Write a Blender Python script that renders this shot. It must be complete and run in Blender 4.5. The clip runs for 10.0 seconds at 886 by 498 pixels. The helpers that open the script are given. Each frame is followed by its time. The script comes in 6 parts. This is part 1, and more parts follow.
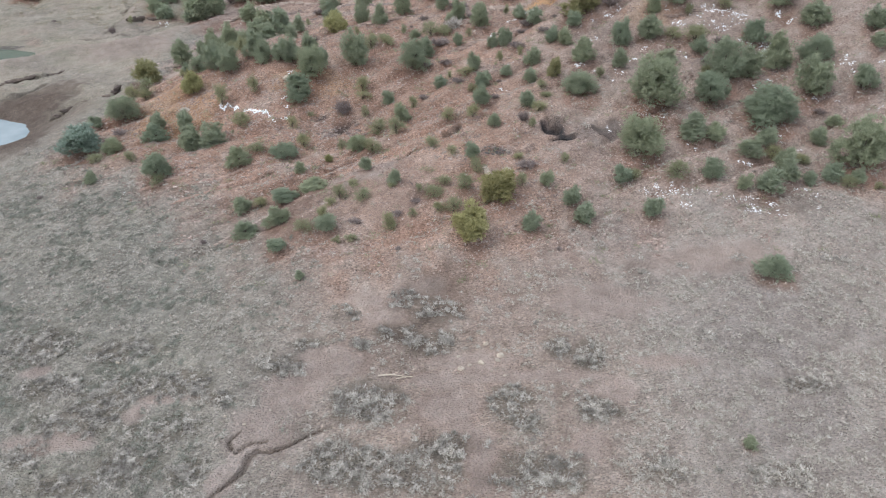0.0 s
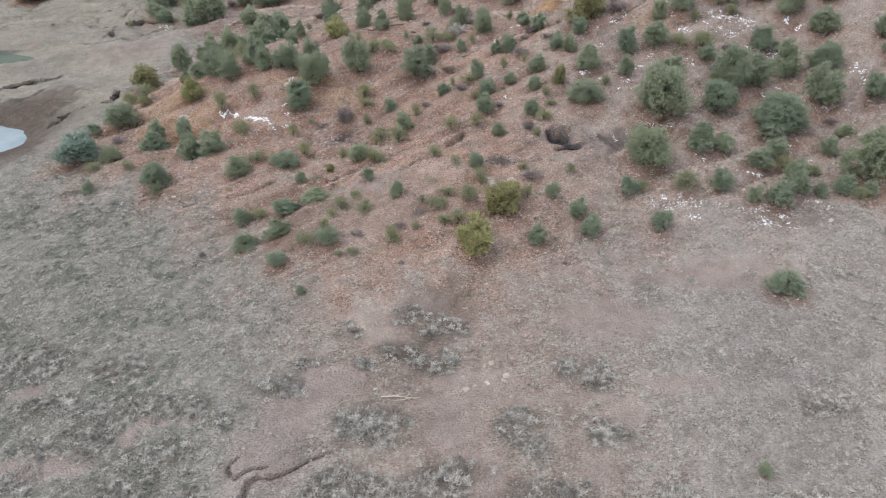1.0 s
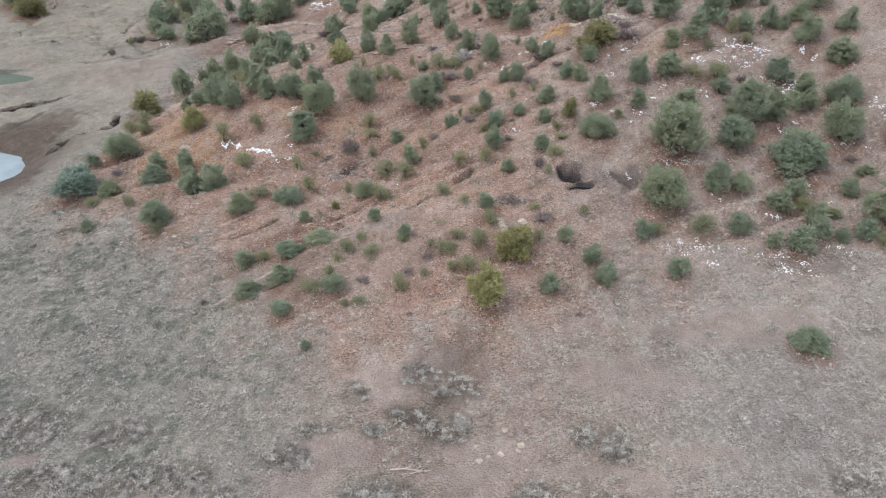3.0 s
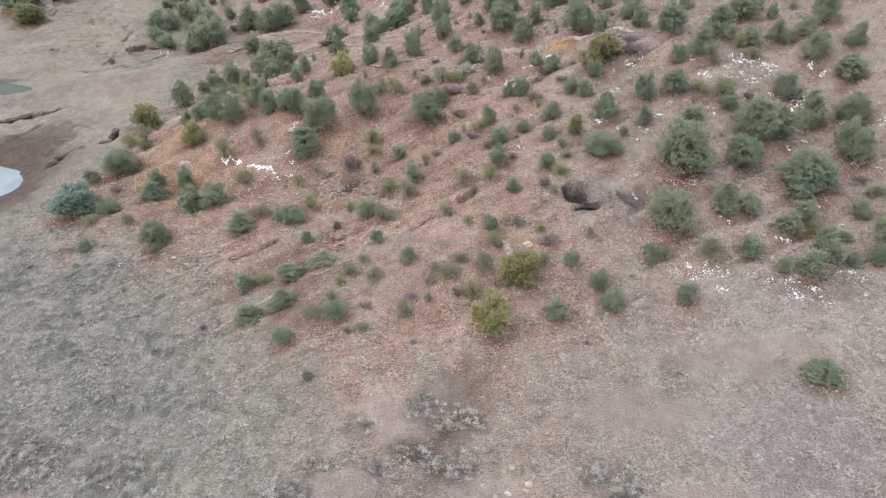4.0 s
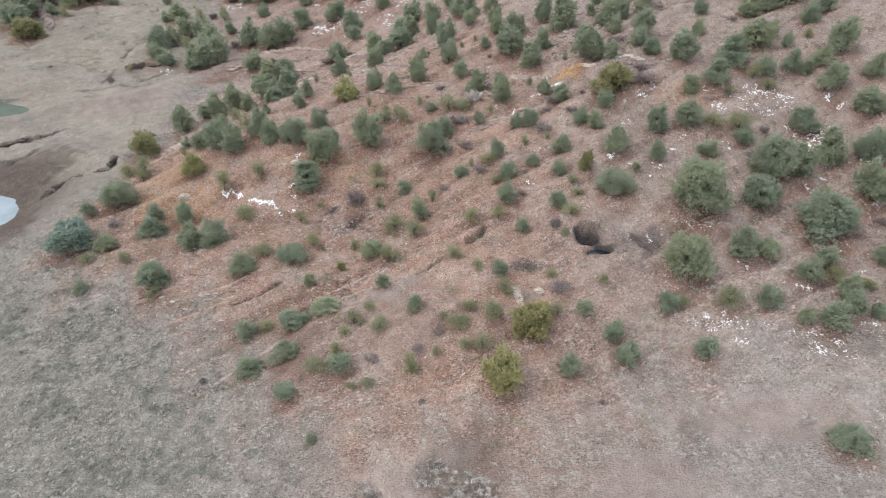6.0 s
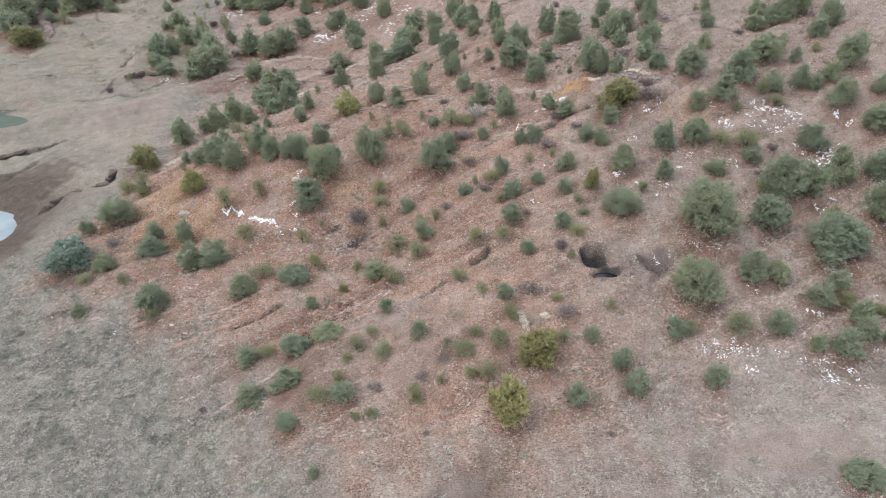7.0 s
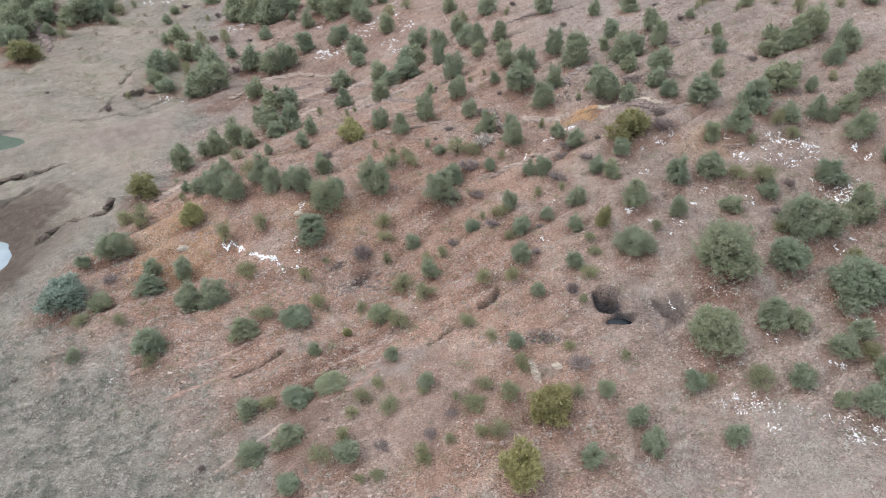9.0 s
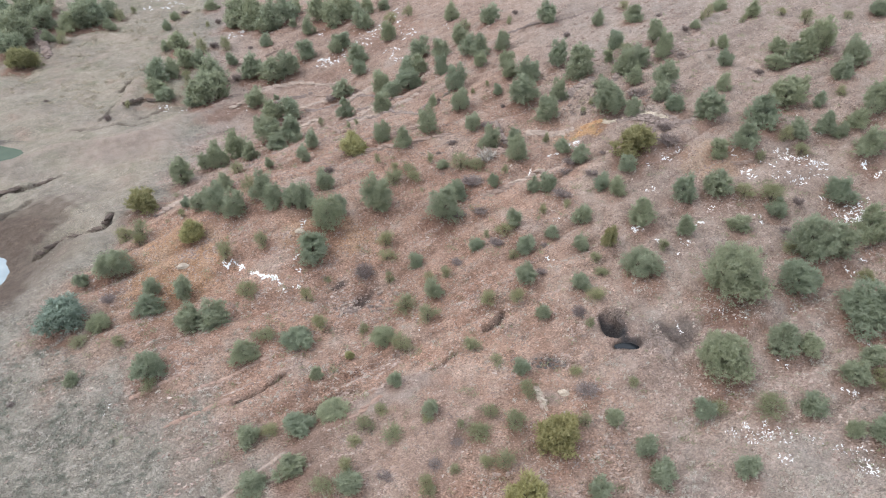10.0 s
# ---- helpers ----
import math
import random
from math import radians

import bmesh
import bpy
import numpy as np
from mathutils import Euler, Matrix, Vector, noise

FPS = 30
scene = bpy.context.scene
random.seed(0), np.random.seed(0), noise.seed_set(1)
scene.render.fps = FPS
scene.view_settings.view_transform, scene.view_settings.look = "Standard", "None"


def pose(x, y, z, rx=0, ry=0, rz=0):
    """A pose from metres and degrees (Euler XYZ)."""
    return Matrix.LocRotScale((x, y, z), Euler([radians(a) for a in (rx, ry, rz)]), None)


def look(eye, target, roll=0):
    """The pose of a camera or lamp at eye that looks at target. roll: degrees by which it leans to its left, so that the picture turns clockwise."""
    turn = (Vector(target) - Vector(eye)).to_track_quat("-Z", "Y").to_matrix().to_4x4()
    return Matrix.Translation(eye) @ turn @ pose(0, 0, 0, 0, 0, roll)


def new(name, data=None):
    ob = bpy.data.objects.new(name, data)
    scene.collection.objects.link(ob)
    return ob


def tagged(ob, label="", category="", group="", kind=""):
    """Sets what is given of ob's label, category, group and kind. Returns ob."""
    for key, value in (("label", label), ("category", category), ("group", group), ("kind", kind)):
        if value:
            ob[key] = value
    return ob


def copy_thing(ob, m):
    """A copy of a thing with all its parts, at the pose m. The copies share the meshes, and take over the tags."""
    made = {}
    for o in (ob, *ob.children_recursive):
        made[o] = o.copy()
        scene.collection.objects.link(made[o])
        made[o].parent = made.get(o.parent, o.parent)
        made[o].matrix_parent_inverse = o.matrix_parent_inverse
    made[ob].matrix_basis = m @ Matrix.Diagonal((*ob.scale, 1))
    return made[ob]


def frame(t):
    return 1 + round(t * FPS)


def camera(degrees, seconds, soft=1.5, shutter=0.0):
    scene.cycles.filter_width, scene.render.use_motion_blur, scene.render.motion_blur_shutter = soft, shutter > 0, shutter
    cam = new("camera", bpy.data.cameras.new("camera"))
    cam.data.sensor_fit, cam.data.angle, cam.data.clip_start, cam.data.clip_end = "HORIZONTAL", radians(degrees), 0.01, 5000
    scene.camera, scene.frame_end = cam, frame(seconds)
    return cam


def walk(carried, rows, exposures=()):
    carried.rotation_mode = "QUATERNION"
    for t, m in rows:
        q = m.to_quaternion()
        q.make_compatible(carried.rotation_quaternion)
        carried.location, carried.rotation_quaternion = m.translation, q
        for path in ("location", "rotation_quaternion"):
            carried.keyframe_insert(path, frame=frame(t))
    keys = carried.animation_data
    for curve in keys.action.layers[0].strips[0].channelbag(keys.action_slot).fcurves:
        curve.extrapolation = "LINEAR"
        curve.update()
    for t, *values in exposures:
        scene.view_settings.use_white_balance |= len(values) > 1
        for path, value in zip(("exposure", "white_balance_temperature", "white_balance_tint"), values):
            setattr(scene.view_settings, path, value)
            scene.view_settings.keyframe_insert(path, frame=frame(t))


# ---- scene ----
cam = camera(73.0, 10.0, soft=1.15)
METRES, EYE, TILT, LEAN, TURN = 14.0, 17.0, -32.0, 0.0, 0.0
ROWS = [
    (0.0, 0.0, 0.0, 0.0, 0.0, 0.0, -0.0),
    (0.5, -0.0071, 0.0271, 0.0185, 0.02, 0.03, -0.03),
    (1.0, -0.0139, 0.0504, 0.0534, 0.04, 0.03, -0.06),
    (1.5, -0.022, 0.0696, 0.0986, 0.06, 0.04, -0.08),
    (2.0, -0.0301, 0.0891, 0.1448, 0.08, 0.06, -0.1),
    (2.5, -0.0392, 0.11, 0.1932, 0.11, 0.09, -0.12),
    (4.0, -0.0646, 0.1764, 0.3408, 0.15, 0.12, -0.22),
    (4.5, -0.0729, 0.1989, 0.3902, 0.15, 0.12, -0.24),
    (5.0, -0.0823, 0.2211, 0.4386, 0.16, 0.14, -0.27),
    (5.5, -0.0911, 0.2433, 0.4869, 0.16, 0.15, -0.3),
    (7.0, -0.1168, 0.3093, 0.6335, 0.19, 0.17, -0.33),
    (7.5, -0.126, 0.3324, 0.682, 0.2, 0.19, -0.33),
    (8.0, -0.1346, 0.3551, 0.7297, 0.21, 0.18, -0.35),
    (8.5, -0.1423, 0.3776, 0.7773, 0.21, 0.18, -0.37),
    (9.0, -0.1502, 0.3996, 0.8246, 0.22, 0.16, -0.4),
    (9.5, -0.1588, 0.4217, 0.8726, 0.22, 0.15, -0.42),
    (10.0, -0.1679, 0.4432, 0.9213, 0.23, 0.13, -0.43),
]
walk(cam, [(t, pose(0, 0, EYE, TILT, LEAN, TURN) @ pose(METRES * x, METRES * y, METRES * z, 90 + pitch, roll, yaw)) for t, x, y, z, yaw, pitch, roll in ROWS], exposures=[(0.0, 1.09, 6250, 8), (1.0, 1.07, 6250, 8), (2.5, 1.02, 6250, 8), (4.0, 1.24, 6400, 9), (5.5, 1.21, 6400, 9), (7.0, 1.18, 6400, 9), (8.5, 1.17, 6400, 9), (9.5, 1.21, 6400, 9), (10.0, 1.3, 6400, 9)])

# ---- light: an overcast sky, the sun a wide soft brightness ----
ELEVATION, AZIMUTH = radians(56), radians(-105)
world = bpy.data.worlds.new("overcast_sky")
scene.world = world
world.use_nodes = True
wn, wl = world.node_tree.nodes, world.node_tree.links
sky = wn.new("ShaderNodeTexSky")
sky.sky_type, sky.sun_disc = "NISHITA", False
sky.sun_elevation, sky.sun_rotation = ELEVATION, AZIMUTH
sky.air_density, sky.dust_density, sky.ozone_density = 1.0, 3.0, 1.0
cloud = wn.new("ShaderNodeMix")
cloud.data_type = "RGBA"
cloud.inputs[0].default_value = 0.72
cloud.inputs[7].default_value = (5.9, 6.3, 7.0, 1)
wl.new(sky.outputs[0], cloud.inputs[6])
wl.new(cloud.outputs[2], wn["Background"].inputs[0])
wn["Background"].inputs[1].default_value = 0.12
sun = new("sun", bpy.data.lights.new("sun", "SUN"))
sun.data.energy, sun.data.angle, sun.data.color = 0.8, radians(40), (1.0, 0.97, 0.94)
sun.matrix_world = look((0, 0, 0), (-math.sin(AZIMUTH) * math.cos(ELEVATION), -math.cos(AZIMUTH) * math.cos(ELEVATION), -math.sin(ELEVATION)))

# ---- materials ----


def material(name, rough=0.9):
    m = bpy.data.materials.new(name)
    m.use_nodes = True
    b = m.node_tree.nodes["Principled BSDF"]
    b.inputs["Roughness"].default_value = rough
    b.inputs["Specular IOR Level"].default_value = 0.15
    return m, m.node_tree.nodes, m.node_tree.links, b


def tones(nodes, links, source, stops):
    """A colour ramp on a value."""
    r = nodes.new("ShaderNodeValToRGB")
    while len(r.color_ramp.elements) < len(stops):
        r.color_ramp.elements.new(0.5)
    for e, (at, c) in zip(r.color_ramp.elements, stops):
        e.position, e.color = at, (*c, 1)
    links.new(source, r.inputs[0])
    return r.outputs[0]


def blend(nodes, links, factor, a, b, kind="MIX"):
    m = nodes.new("ShaderNodeMix")
    m.data_type, m.blend_type = "RGBA", kind
    for socket, value in ((m.inputs[0], factor), (m.inputs[6], a), (m.inputs[7], b)):
        if isinstance(value, bpy.types.NodeSocket):
            links.new(value, socket)
        else:
            socket.default_value = value if isinstance(value, float) else (*value, 1)
    return m.outputs[2]


def grain(nodes, links, scale, detail=4.0, rough=0.6, where=None):
    n = nodes.new("ShaderNodeTexNoise")
    n.inputs["Scale"].default_value, n.inputs["Detail"].default_value, n.inputs["Roughness"].default_value = scale, detail, rough
    if where is not None:
        links.new(where, n.inputs["Vector"])
    return n.outputs["Fac"]


def maths(nodes, links, op, a, b):
    m = nodes.new("ShaderNodeMath")
    m.operation, m.use_clamp = op, op in ("SUBTRACT", "ADD")
    for socket, value in zip(m.inputs, (a, b)):
        if isinstance(value, bpy.types.NodeSocket):
            links.new(value, socket)
        else:
            socket.default_value = value
    return m.outputs[0]


def soil():
    m, n, l, b = material("soil", 0.95)
    where = n.new("ShaderNodeNewGeometry").outputs["Position"]

    def zone(name):
        a = n.new("ShaderNodeAttribute")
        a.attribute_name = name
        return a.outputs["Fac"]

    broad = grain(n, l, 0.16, 5.0, 0.6, where)
    mid = grain(n, l, 1.3, 7.0, 0.72, where)
    fine = grain(n, l, 7.0, 5.0, 0.7, where)
    tan = tones(n, l, mid, [(0.3, (0.275, 0.238, 0.212)), (0.5, (0.345, 0.302, 0.27)), (0.7, (0.42, 0.374, 0.342))])
    red = tones(n, l, mid, [(0.3, (0.285, 0.172, 0.124)), (0.5, (0.405, 0.258, 0.195)), (0.75, (0.485, 0.34, 0.27))])
    dry = tones(n, l, mid, [(0.3, (0.145, 0.136, 0.112)), (0.5, (0.25, 0.234, 0.194)), (0.7, (0.36, 0.336, 0.285))])
    pale = tones(n, l, mid, [(0.3, (0.305, 0.236, 0.20)), (0.7, (0.415, 0.335, 0.29))])
    silt = tones(n, l, mid, [(0.3, (0.275, 0.242, 0.192)), (0.7, (0.40, 0.355, 0.288))])
    veins = grain(n, l, 0.28, 6.0, 0.68, where)
    silt = blend(n, l, maths(n, l, "SUBTRACT", maths(n, l, "MULTIPLY", veins, 8.0), 4.2), silt, tones(n, l, mid, [(0.3, (0.215, 0.208, 0.148)), (0.7, (0.315, 0.302, 0.222))]))
    silt = blend(n, l, maths(n, l, "SUBTRACT", 3.4, maths(n, l, "MULTIPLY", veins, 8.0)), silt, tones(n, l, mid, [(0.3, (0.30, 0.22, 0.17)), (0.7, (0.46, 0.37, 0.30))]))
    # dark tones: ground colour, and shade put into pits, cuts and brush gaps
    mud_shade = tones(n, l, mid, [(0.3, (0.105, 0.080, 0.064)), (0.7, (0.175, 0.135, 0.11))])
    dark_shade = tones(n, l, mid, [(0.3, (0.035, 0.034, 0.036)), (0.7, (0.085, 0.08, 0.082))])
    duff = tones(n, l, mid, [(0.3, (0.205, 0.116, 0.084)), (0.7, (0.315, 0.188, 0.142))])
    ochre = tones(n, l, mid, [(0.3, (0.42, 0.235, 0.115)), (0.7, (0.56, 0.365, 0.215))])
    c = tan

    def lay(c, name, tone, ragged=0.9):
        z = zone(name)
        f = maths(n, l, "MULTIPLY", z, maths(n, l, "ADD", maths(n, l, "MULTIPLY", fine, ragged), 1.0 - 0.45 * ragged))
        return blend(n, l, f, c, tone)

    patch = grain(n, l, 0.33, 4.0, 0.62, where)
    red = blend(n, l, maths(n, l, "SUBTRACT", maths(n, l, "MULTIPLY", patch, 6.0), 3.1), red, tones(n, l, mid, [(0.3, (0.37, 0.27, 0.217)), (0.7, (0.515, 0.40, 0.338))]))
    red = blend(n, l, maths(n, l, "SUBTRACT", 2.6, maths(n, l, "MULTIPLY", patch, 6.0)), red, tones(n, l, mid, [(0.3, (0.275, 0.155, 0.112)), (0.7, (0.39, 0.24, 0.18))]))
    c = lay(c, "zone_red", red)
    mottle = grain(n, l, 0.75, 5.0, 0.66, where)
    dry = blend(n, l, maths(n, l, "SUBTRACT", maths(n, l, "MULTIPLY", mottle, 7.0), 3.7), dry, tones(n, l, mid, [(0.3, (0.285, 0.258, 0.215)), (0.7, (0.40, 0.365, 0.31))]))
    dry = blend(n, l, maths(n, l, "SUBTRACT", 2.9, maths(n, l, "MULTIPLY", mottle, 7.0)), dry, tones(n, l, mid, [(0.3, (0.105, 0.108, 0.094)), (0.7, (0.215, 0.215, 0.185))]))
    c = lay(c, "zone_grass", dry)
    c = lay(c, "zone_ochre", ochre)
    c = lay(c, "zone_silt", silt, 0.5)
    c = lay(c, "zone_pale", pale)
    c = lay(c, "zone_mud_shade", mud_shade)
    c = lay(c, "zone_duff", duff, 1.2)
    c = lay(c, "zone_dark_shade", dark_shade)
    # broad stains
    c = blend(n, l, 1.0, c, tones(n, l, broad, [(0.3, (0.86, 0.86, 0.87)), (0.7, (1.11, 1.10, 1.08))]), "MULTIPLY")
    # small stones and crumbs lying in the soil
    v = n.new("ShaderNodeTexVoronoi")
    v.inputs["Scale"].default_value = 1.0
    lie = n.new("ShaderNodeMapping")
    lie.vector_type = "TEXTURE"
    lie.inputs["Rotation"].default_value = (0, 0, radians(14))
    lie.inputs["Scale"].default_value = (0.11, 0.06, 0.08)
    l.new(where, lie.inputs["Vector"])
    l.new(lie.outputs[0], v.inputs["Vector"])
    stony = maths(n, l, "SUBTRACT", maths(n, l, "MULTIPLY", grain(n, l, 0.7, 4.0, 0.6, where), 4.0), 1.6)
    crumbs = tones(n, l, v.outputs["Color"], [(0.0, (0.3, 0.29, 0.28)), (0.4, (0.88, 0.88, 0.88)), (0.8, (1.25, 1.24, 1.23)), (1.0, (2.0, 1.97, 1.94))])
    c = blend(n, l, maths(n, l, "SUBTRACT", maths(n, l, "ADD", maths(n, l, "ADD", 0.2, maths(n, l, "MULTIPLY", zone("zone_red"), 0.27)), maths(n, l, "SUBTRACT", maths(n, l, "MULTIPLY", stony, 0.6), 0.12)), maths(n, l, "MULTIPLY", zone("zone_pale"), 0.75)), c, crumbs, "MULTIPLY")
    c = blend(n, l, maths(n, l, "MULTIPLY", zone("zone_red"), 0.9), c, blend(n, l, 1.0, c, tones(n, l, v.outputs["Distance"], [(0.2, (1.14, 1.14, 1.14)), (0.6, (0.82, 0.81, 0.80))]), "MULTIPLY"))
    c = blend(n, l, maths(n, l, "SUBTRACT", 0.7, maths(n, l, "MULTIPLY", zone("zone_pale"), 0.45)), c, tones(n, l, fine, [(0.3, (0.72, 0.72, 0.71)), (0.7, (1.25, 1.25, 1.24))]), "MULTIPLY")
    # streaks of bedding along the slope
    lie = n.new("ShaderNodeMapping")
    lie.vector_type = "TEXTURE"
    lie.inputs["Rotation"].default_value = (0, 0, radians(30))
    lie.inputs["Scale"].default_value = (6.0, 0.8, 2.0)
    l.new(where, lie.inputs["Vector"])
    streak = tones(n, l, grain(n, l, 1.0, 2.5, 0.5, lie.outputs[0]), [(0.33, (0.78, 0.76, 0.75)), (0.45, (0.98, 0.98, 0.98)), (0.6, (1.08, 1.08, 1.08)), (0.68, (1.2, 1.2, 1.2))])
    c = blend(n, l, maths(n, l, "ADD", maths(n, l, "ADD", 0.25, maths(n, l, "MULTIPLY", zone("zone_silt"), 0.15)), maths(n, l, "MULTIPLY", zone("zone_red"), 0.6)), c, blend(n, l, 1.0, c, streak, "MULTIPLY"))
    l.new(c, b.inputs["Base Color"])
    bump = n.new("ShaderNodeBump")
    bump.inputs["Strength"].default_value, bump.inputs["Distance"].default_value = 1.0, 0.15
    rough = n.new("ShaderNodeMath")
    rough.operation = "SUBTRACT"
    l.new(fine, rough.inputs[0])
    l.new(v.outputs["Distance"], rough.inputs[1])
    l.new(maths(n, l, "ADD", rough.outputs[0], maths(n, l, "MULTIPLY", grain(n, l, 3.6, 3.0, 0.55, where), 1.2)), bump.inputs["Height"])
    l.new(bump.outputs[0], b.inputs["Normal"])
    return m


def foliage(name, dark, mid, light, sheer=0.5):
    """Leaves: each spray a tone of its own, each tree a little off the others."""
    m, n, l, b = material(name, 0.75)
    g = n.new("ShaderNodeNewGeometry")
    o = n.new("ShaderNodeObjectInfo")
    clump = grain(n, l, 9.0, 2.0, 0.5, n.new("ShaderNodeTexCoord").outputs["Object"])
    tone = maths(n, l, "ADD", maths(n, l, "MULTIPLY", g.outputs["Random Per Island"], 0.28), maths(n, l, "SUBTRACT", maths(n, l, "MULTIPLY", clump, 1.1), 0.19))
    c = tones(n, l, tone, [(0.0, dark), (0.5, mid), (1.0, light)])
    each = tones(n, l, o.outputs["Random"], [(0.0, (0.92, 0.96, 0.98)), (0.5, (1.0, 1.0, 1.0)), (1.0, (1.07, 1.05, 0.99))])
    c = blend(n, l, 1.0, c, each, "MULTIPLY")
    l.new(c, b.inputs["Base Color"])
    b.inputs["Specular IOR Level"].default_value = 0.25
    # thin leaves let some light through
    t = n.new("ShaderNodeBsdfTranslucent")
    l.new(c, t.inputs["Color"])
    mix = n.new("ShaderNodeMixShader")
    mix.inputs[0].default_value = sheer
    l.new(b.outputs[0], mix.inputs[1])
    l.new(t.outputs[0], mix.inputs[2])
    l.new(mix.outputs[0], n["Material Output"].inputs["Surface"])
    return m


def bits(name, stops, rough=0.95, clump=0.0):
    """Loose things, each bit a tone of its own with a fine grain; clump: how far neighbours share a tone."""
    m, n, l, b = material(name, rough)
    g = n.new("ShaderNodeNewGeometry")
    tone = g.outputs["Random Per Island"]
    if clump:
        shared = maths(n, l, "SUBTRACT", maths(n, l, "MULTIPLY", grain(n, l, 2.6, 3.0, 0.6, g.outputs["Position"]), 2.4), 0.7)
        tone = maths(n, l, "ADD", maths(n, l, "MULTIPLY", tone, 1.0 - clump), maths(n, l, "MULTIPLY", shared, clump))
    c = tones(n, l, tone, stops)
    f = grain(n, l, 12.0, 3.0, 0.7, g.outputs["Position"])
    c = blend(n, l, 0.8, c, tones(n, l, f, [(0.3, (0.75, 0.74, 0.73)), (0.7, (1.2, 1.2, 1.2))]), "MULTIPLY")
    l.new(c, b.inputs["Base Color"])
    return m


def rock(name, low, high, scale=3.0):
    m, n, l, b = material(name, 0.9)
    where = n.new("ShaderNodeNewGeometry").outputs["Position"]
    squash = n.new("ShaderNodeMapping")
    squash.inputs["Scale"].default_value = (1, 1, 4)
    l.new(where, squash.inputs["Vector"])
    a = grain(n, l, scale, 6.0, 0.65, squash.outputs[0])
    f = grain(n, l, scale * 7, 4.0, 0.7, where)
    c = tones(n, l, a, [(0.3, low), (0.7, high)])
    c = blend(n, l, 0.7, c, tones(n, l, f, [(0.3, (0.7, 0.69, 0.68)), (0.7, (1.2, 1.2, 1.2))]), "MULTIPLY")
    o = n.new("ShaderNodeObjectInfo")
    c = blend(n, l, 1.0, c, tones(n, l, o.outputs["Random"], [(0.0, (0.85, 0.85, 0.86)), (1.0, (1.1, 1.09, 1.06))]), "MULTIPLY")
    l.new(c, b.inputs["Base Color"])
    bump = n.new("ShaderNodeBump")
    bump.inputs["Strength"].default_value, bump.inputs["Distance"].default_value = 0.9, 0.05
    l.new(f, bump.inputs["Height"])
    l.new(bump.outputs[0], b.inputs["Normal"])
    return m


def water(name, deep, shallow):
    m, n, l, b = material(name, 0.04)
    b.inputs["Specular IOR Level"].default_value = 0.5
    b.inputs["IOR"].default_value = 1.33
    where = n.new("ShaderNodeNewGeometry").outputs["Position"]
    c = tones(n, l, grain(n, l, 0.5, 3.0, 0.5, where), [(0.3, deep), (0.7, shallow)])
    l.new(c, b.inputs["Base Color"])
    bump = n.new("ShaderNodeBump")
    bump.inputs["Strength"].default_value, bump.inputs["Distance"].default_value = 0.05, 0.02
    l.new(grain(n, l, 3.0, 2.0, 0.5, where), bump.inputs["Height"])
    l.new(bump.outputs[0], b.inputs["Normal"])
    return m


def snow():
    m, n, l, b = material("old_snow", 0.7)
    where = n.new("ShaderNodeNewGeometry").outputs["Position"]
    c = tones(n, l, grain(n, l, 6.0, 4.0, 0.6, where), [(0.25, (0.52, 0.50, 0.48)), (0.5, (0.74, 0.74, 0.74)), (0.8, (0.86, 0.86, 0.87))])
    l.new(c, b.inputs["Base Color"])
    b.inputs["Subsurface Weight"].default_value = 0.0
    return m


SOIL = soil()
# milky water, with some blue of the reflected sky put into its colour
MILKY = water("milky_water", (0.22, 0.265, 0.285), (0.29, 0.335, 0.355))
BLACK = water("black_water", (0.008, 0.010, 0.012), (0.014, 0.016, 0.018))
GREEN = water("green_water", (0.06, 0.09, 0.07), (0.09, 0.12, 0.092))
SNOW = snow()
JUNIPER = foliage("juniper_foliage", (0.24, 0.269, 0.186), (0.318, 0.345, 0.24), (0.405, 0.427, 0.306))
OLIVE = foliage("olive_foliage", (0.185, 0.178, 0.088), (0.32, 0.30, 0.155), (0.44, 0.40, 0.225))
YELLOW = foliage("yellow_green_foliage", (0.22, 0.21, 0.10), (0.41, 0.385, 0.19), (0.58, 0.53, 0.30))
SHRUB = foliage("grey_green_foliage", (0.20, 0.205, 0.12), (0.295, 0.296, 0.175), (0.41, 0.395, 0.248))
BLUE = foliage("blue_green_foliage", (0.14, 0.185, 0.155), (0.255, 0.315, 0.27), (0.44, 0.50, 0.44))
BARE = bits("bare_twigs", [(0.0, (0.145, 0.114, 0.106)), (0.5, (0.225, 0.182, 0.167)), (1.0, (0.32, 0.268, 0.245))])
DRY = bits("dry_brush", [(0.0, (0.10, 0.09, 0.08)), (0.3, (0.21, 0.19, 0.165)), (0.65, (0.46, 0.423, 0.375)), (1.0, (0.72, 0.67, 0.60))], clump=0.7)
STRAW = bits("dry_grass", [(0.0, (0.12, 0.115, 0.088)), (0.35, (0.25, 0.235, 0.188)), (0.7, (0.42, 0.385, 0.318)), (1.0, (0.60, 0.56, 0.475))], clump=0.5)
TUSSOCK = bits("dry_tussocks", [(0.0, (0.27, 0.24, 0.204)), (0.3, (0.38, 0.343, 0.297)), (0.8, (0.50, 0.458, 0.40)), (1.0, (0.62, 0.575, 0.512))], clump=0.5)
BARK = rock("juniper_bark", (0.10, 0.075, 0.062), (0.22, 0.18, 0.15), 8.0)
STONES = bits("scree_stones", [(0.0, (0.17, 0.12, 0.10)), (0.3, (0.28, 0.205, 0.17)), (0.65, (0.40, 0.315, 0.27)), (0.9, (0.50, 0.415, 0.365)), (1.0, (0.62, 0.55, 0.50))], clump=0.3)
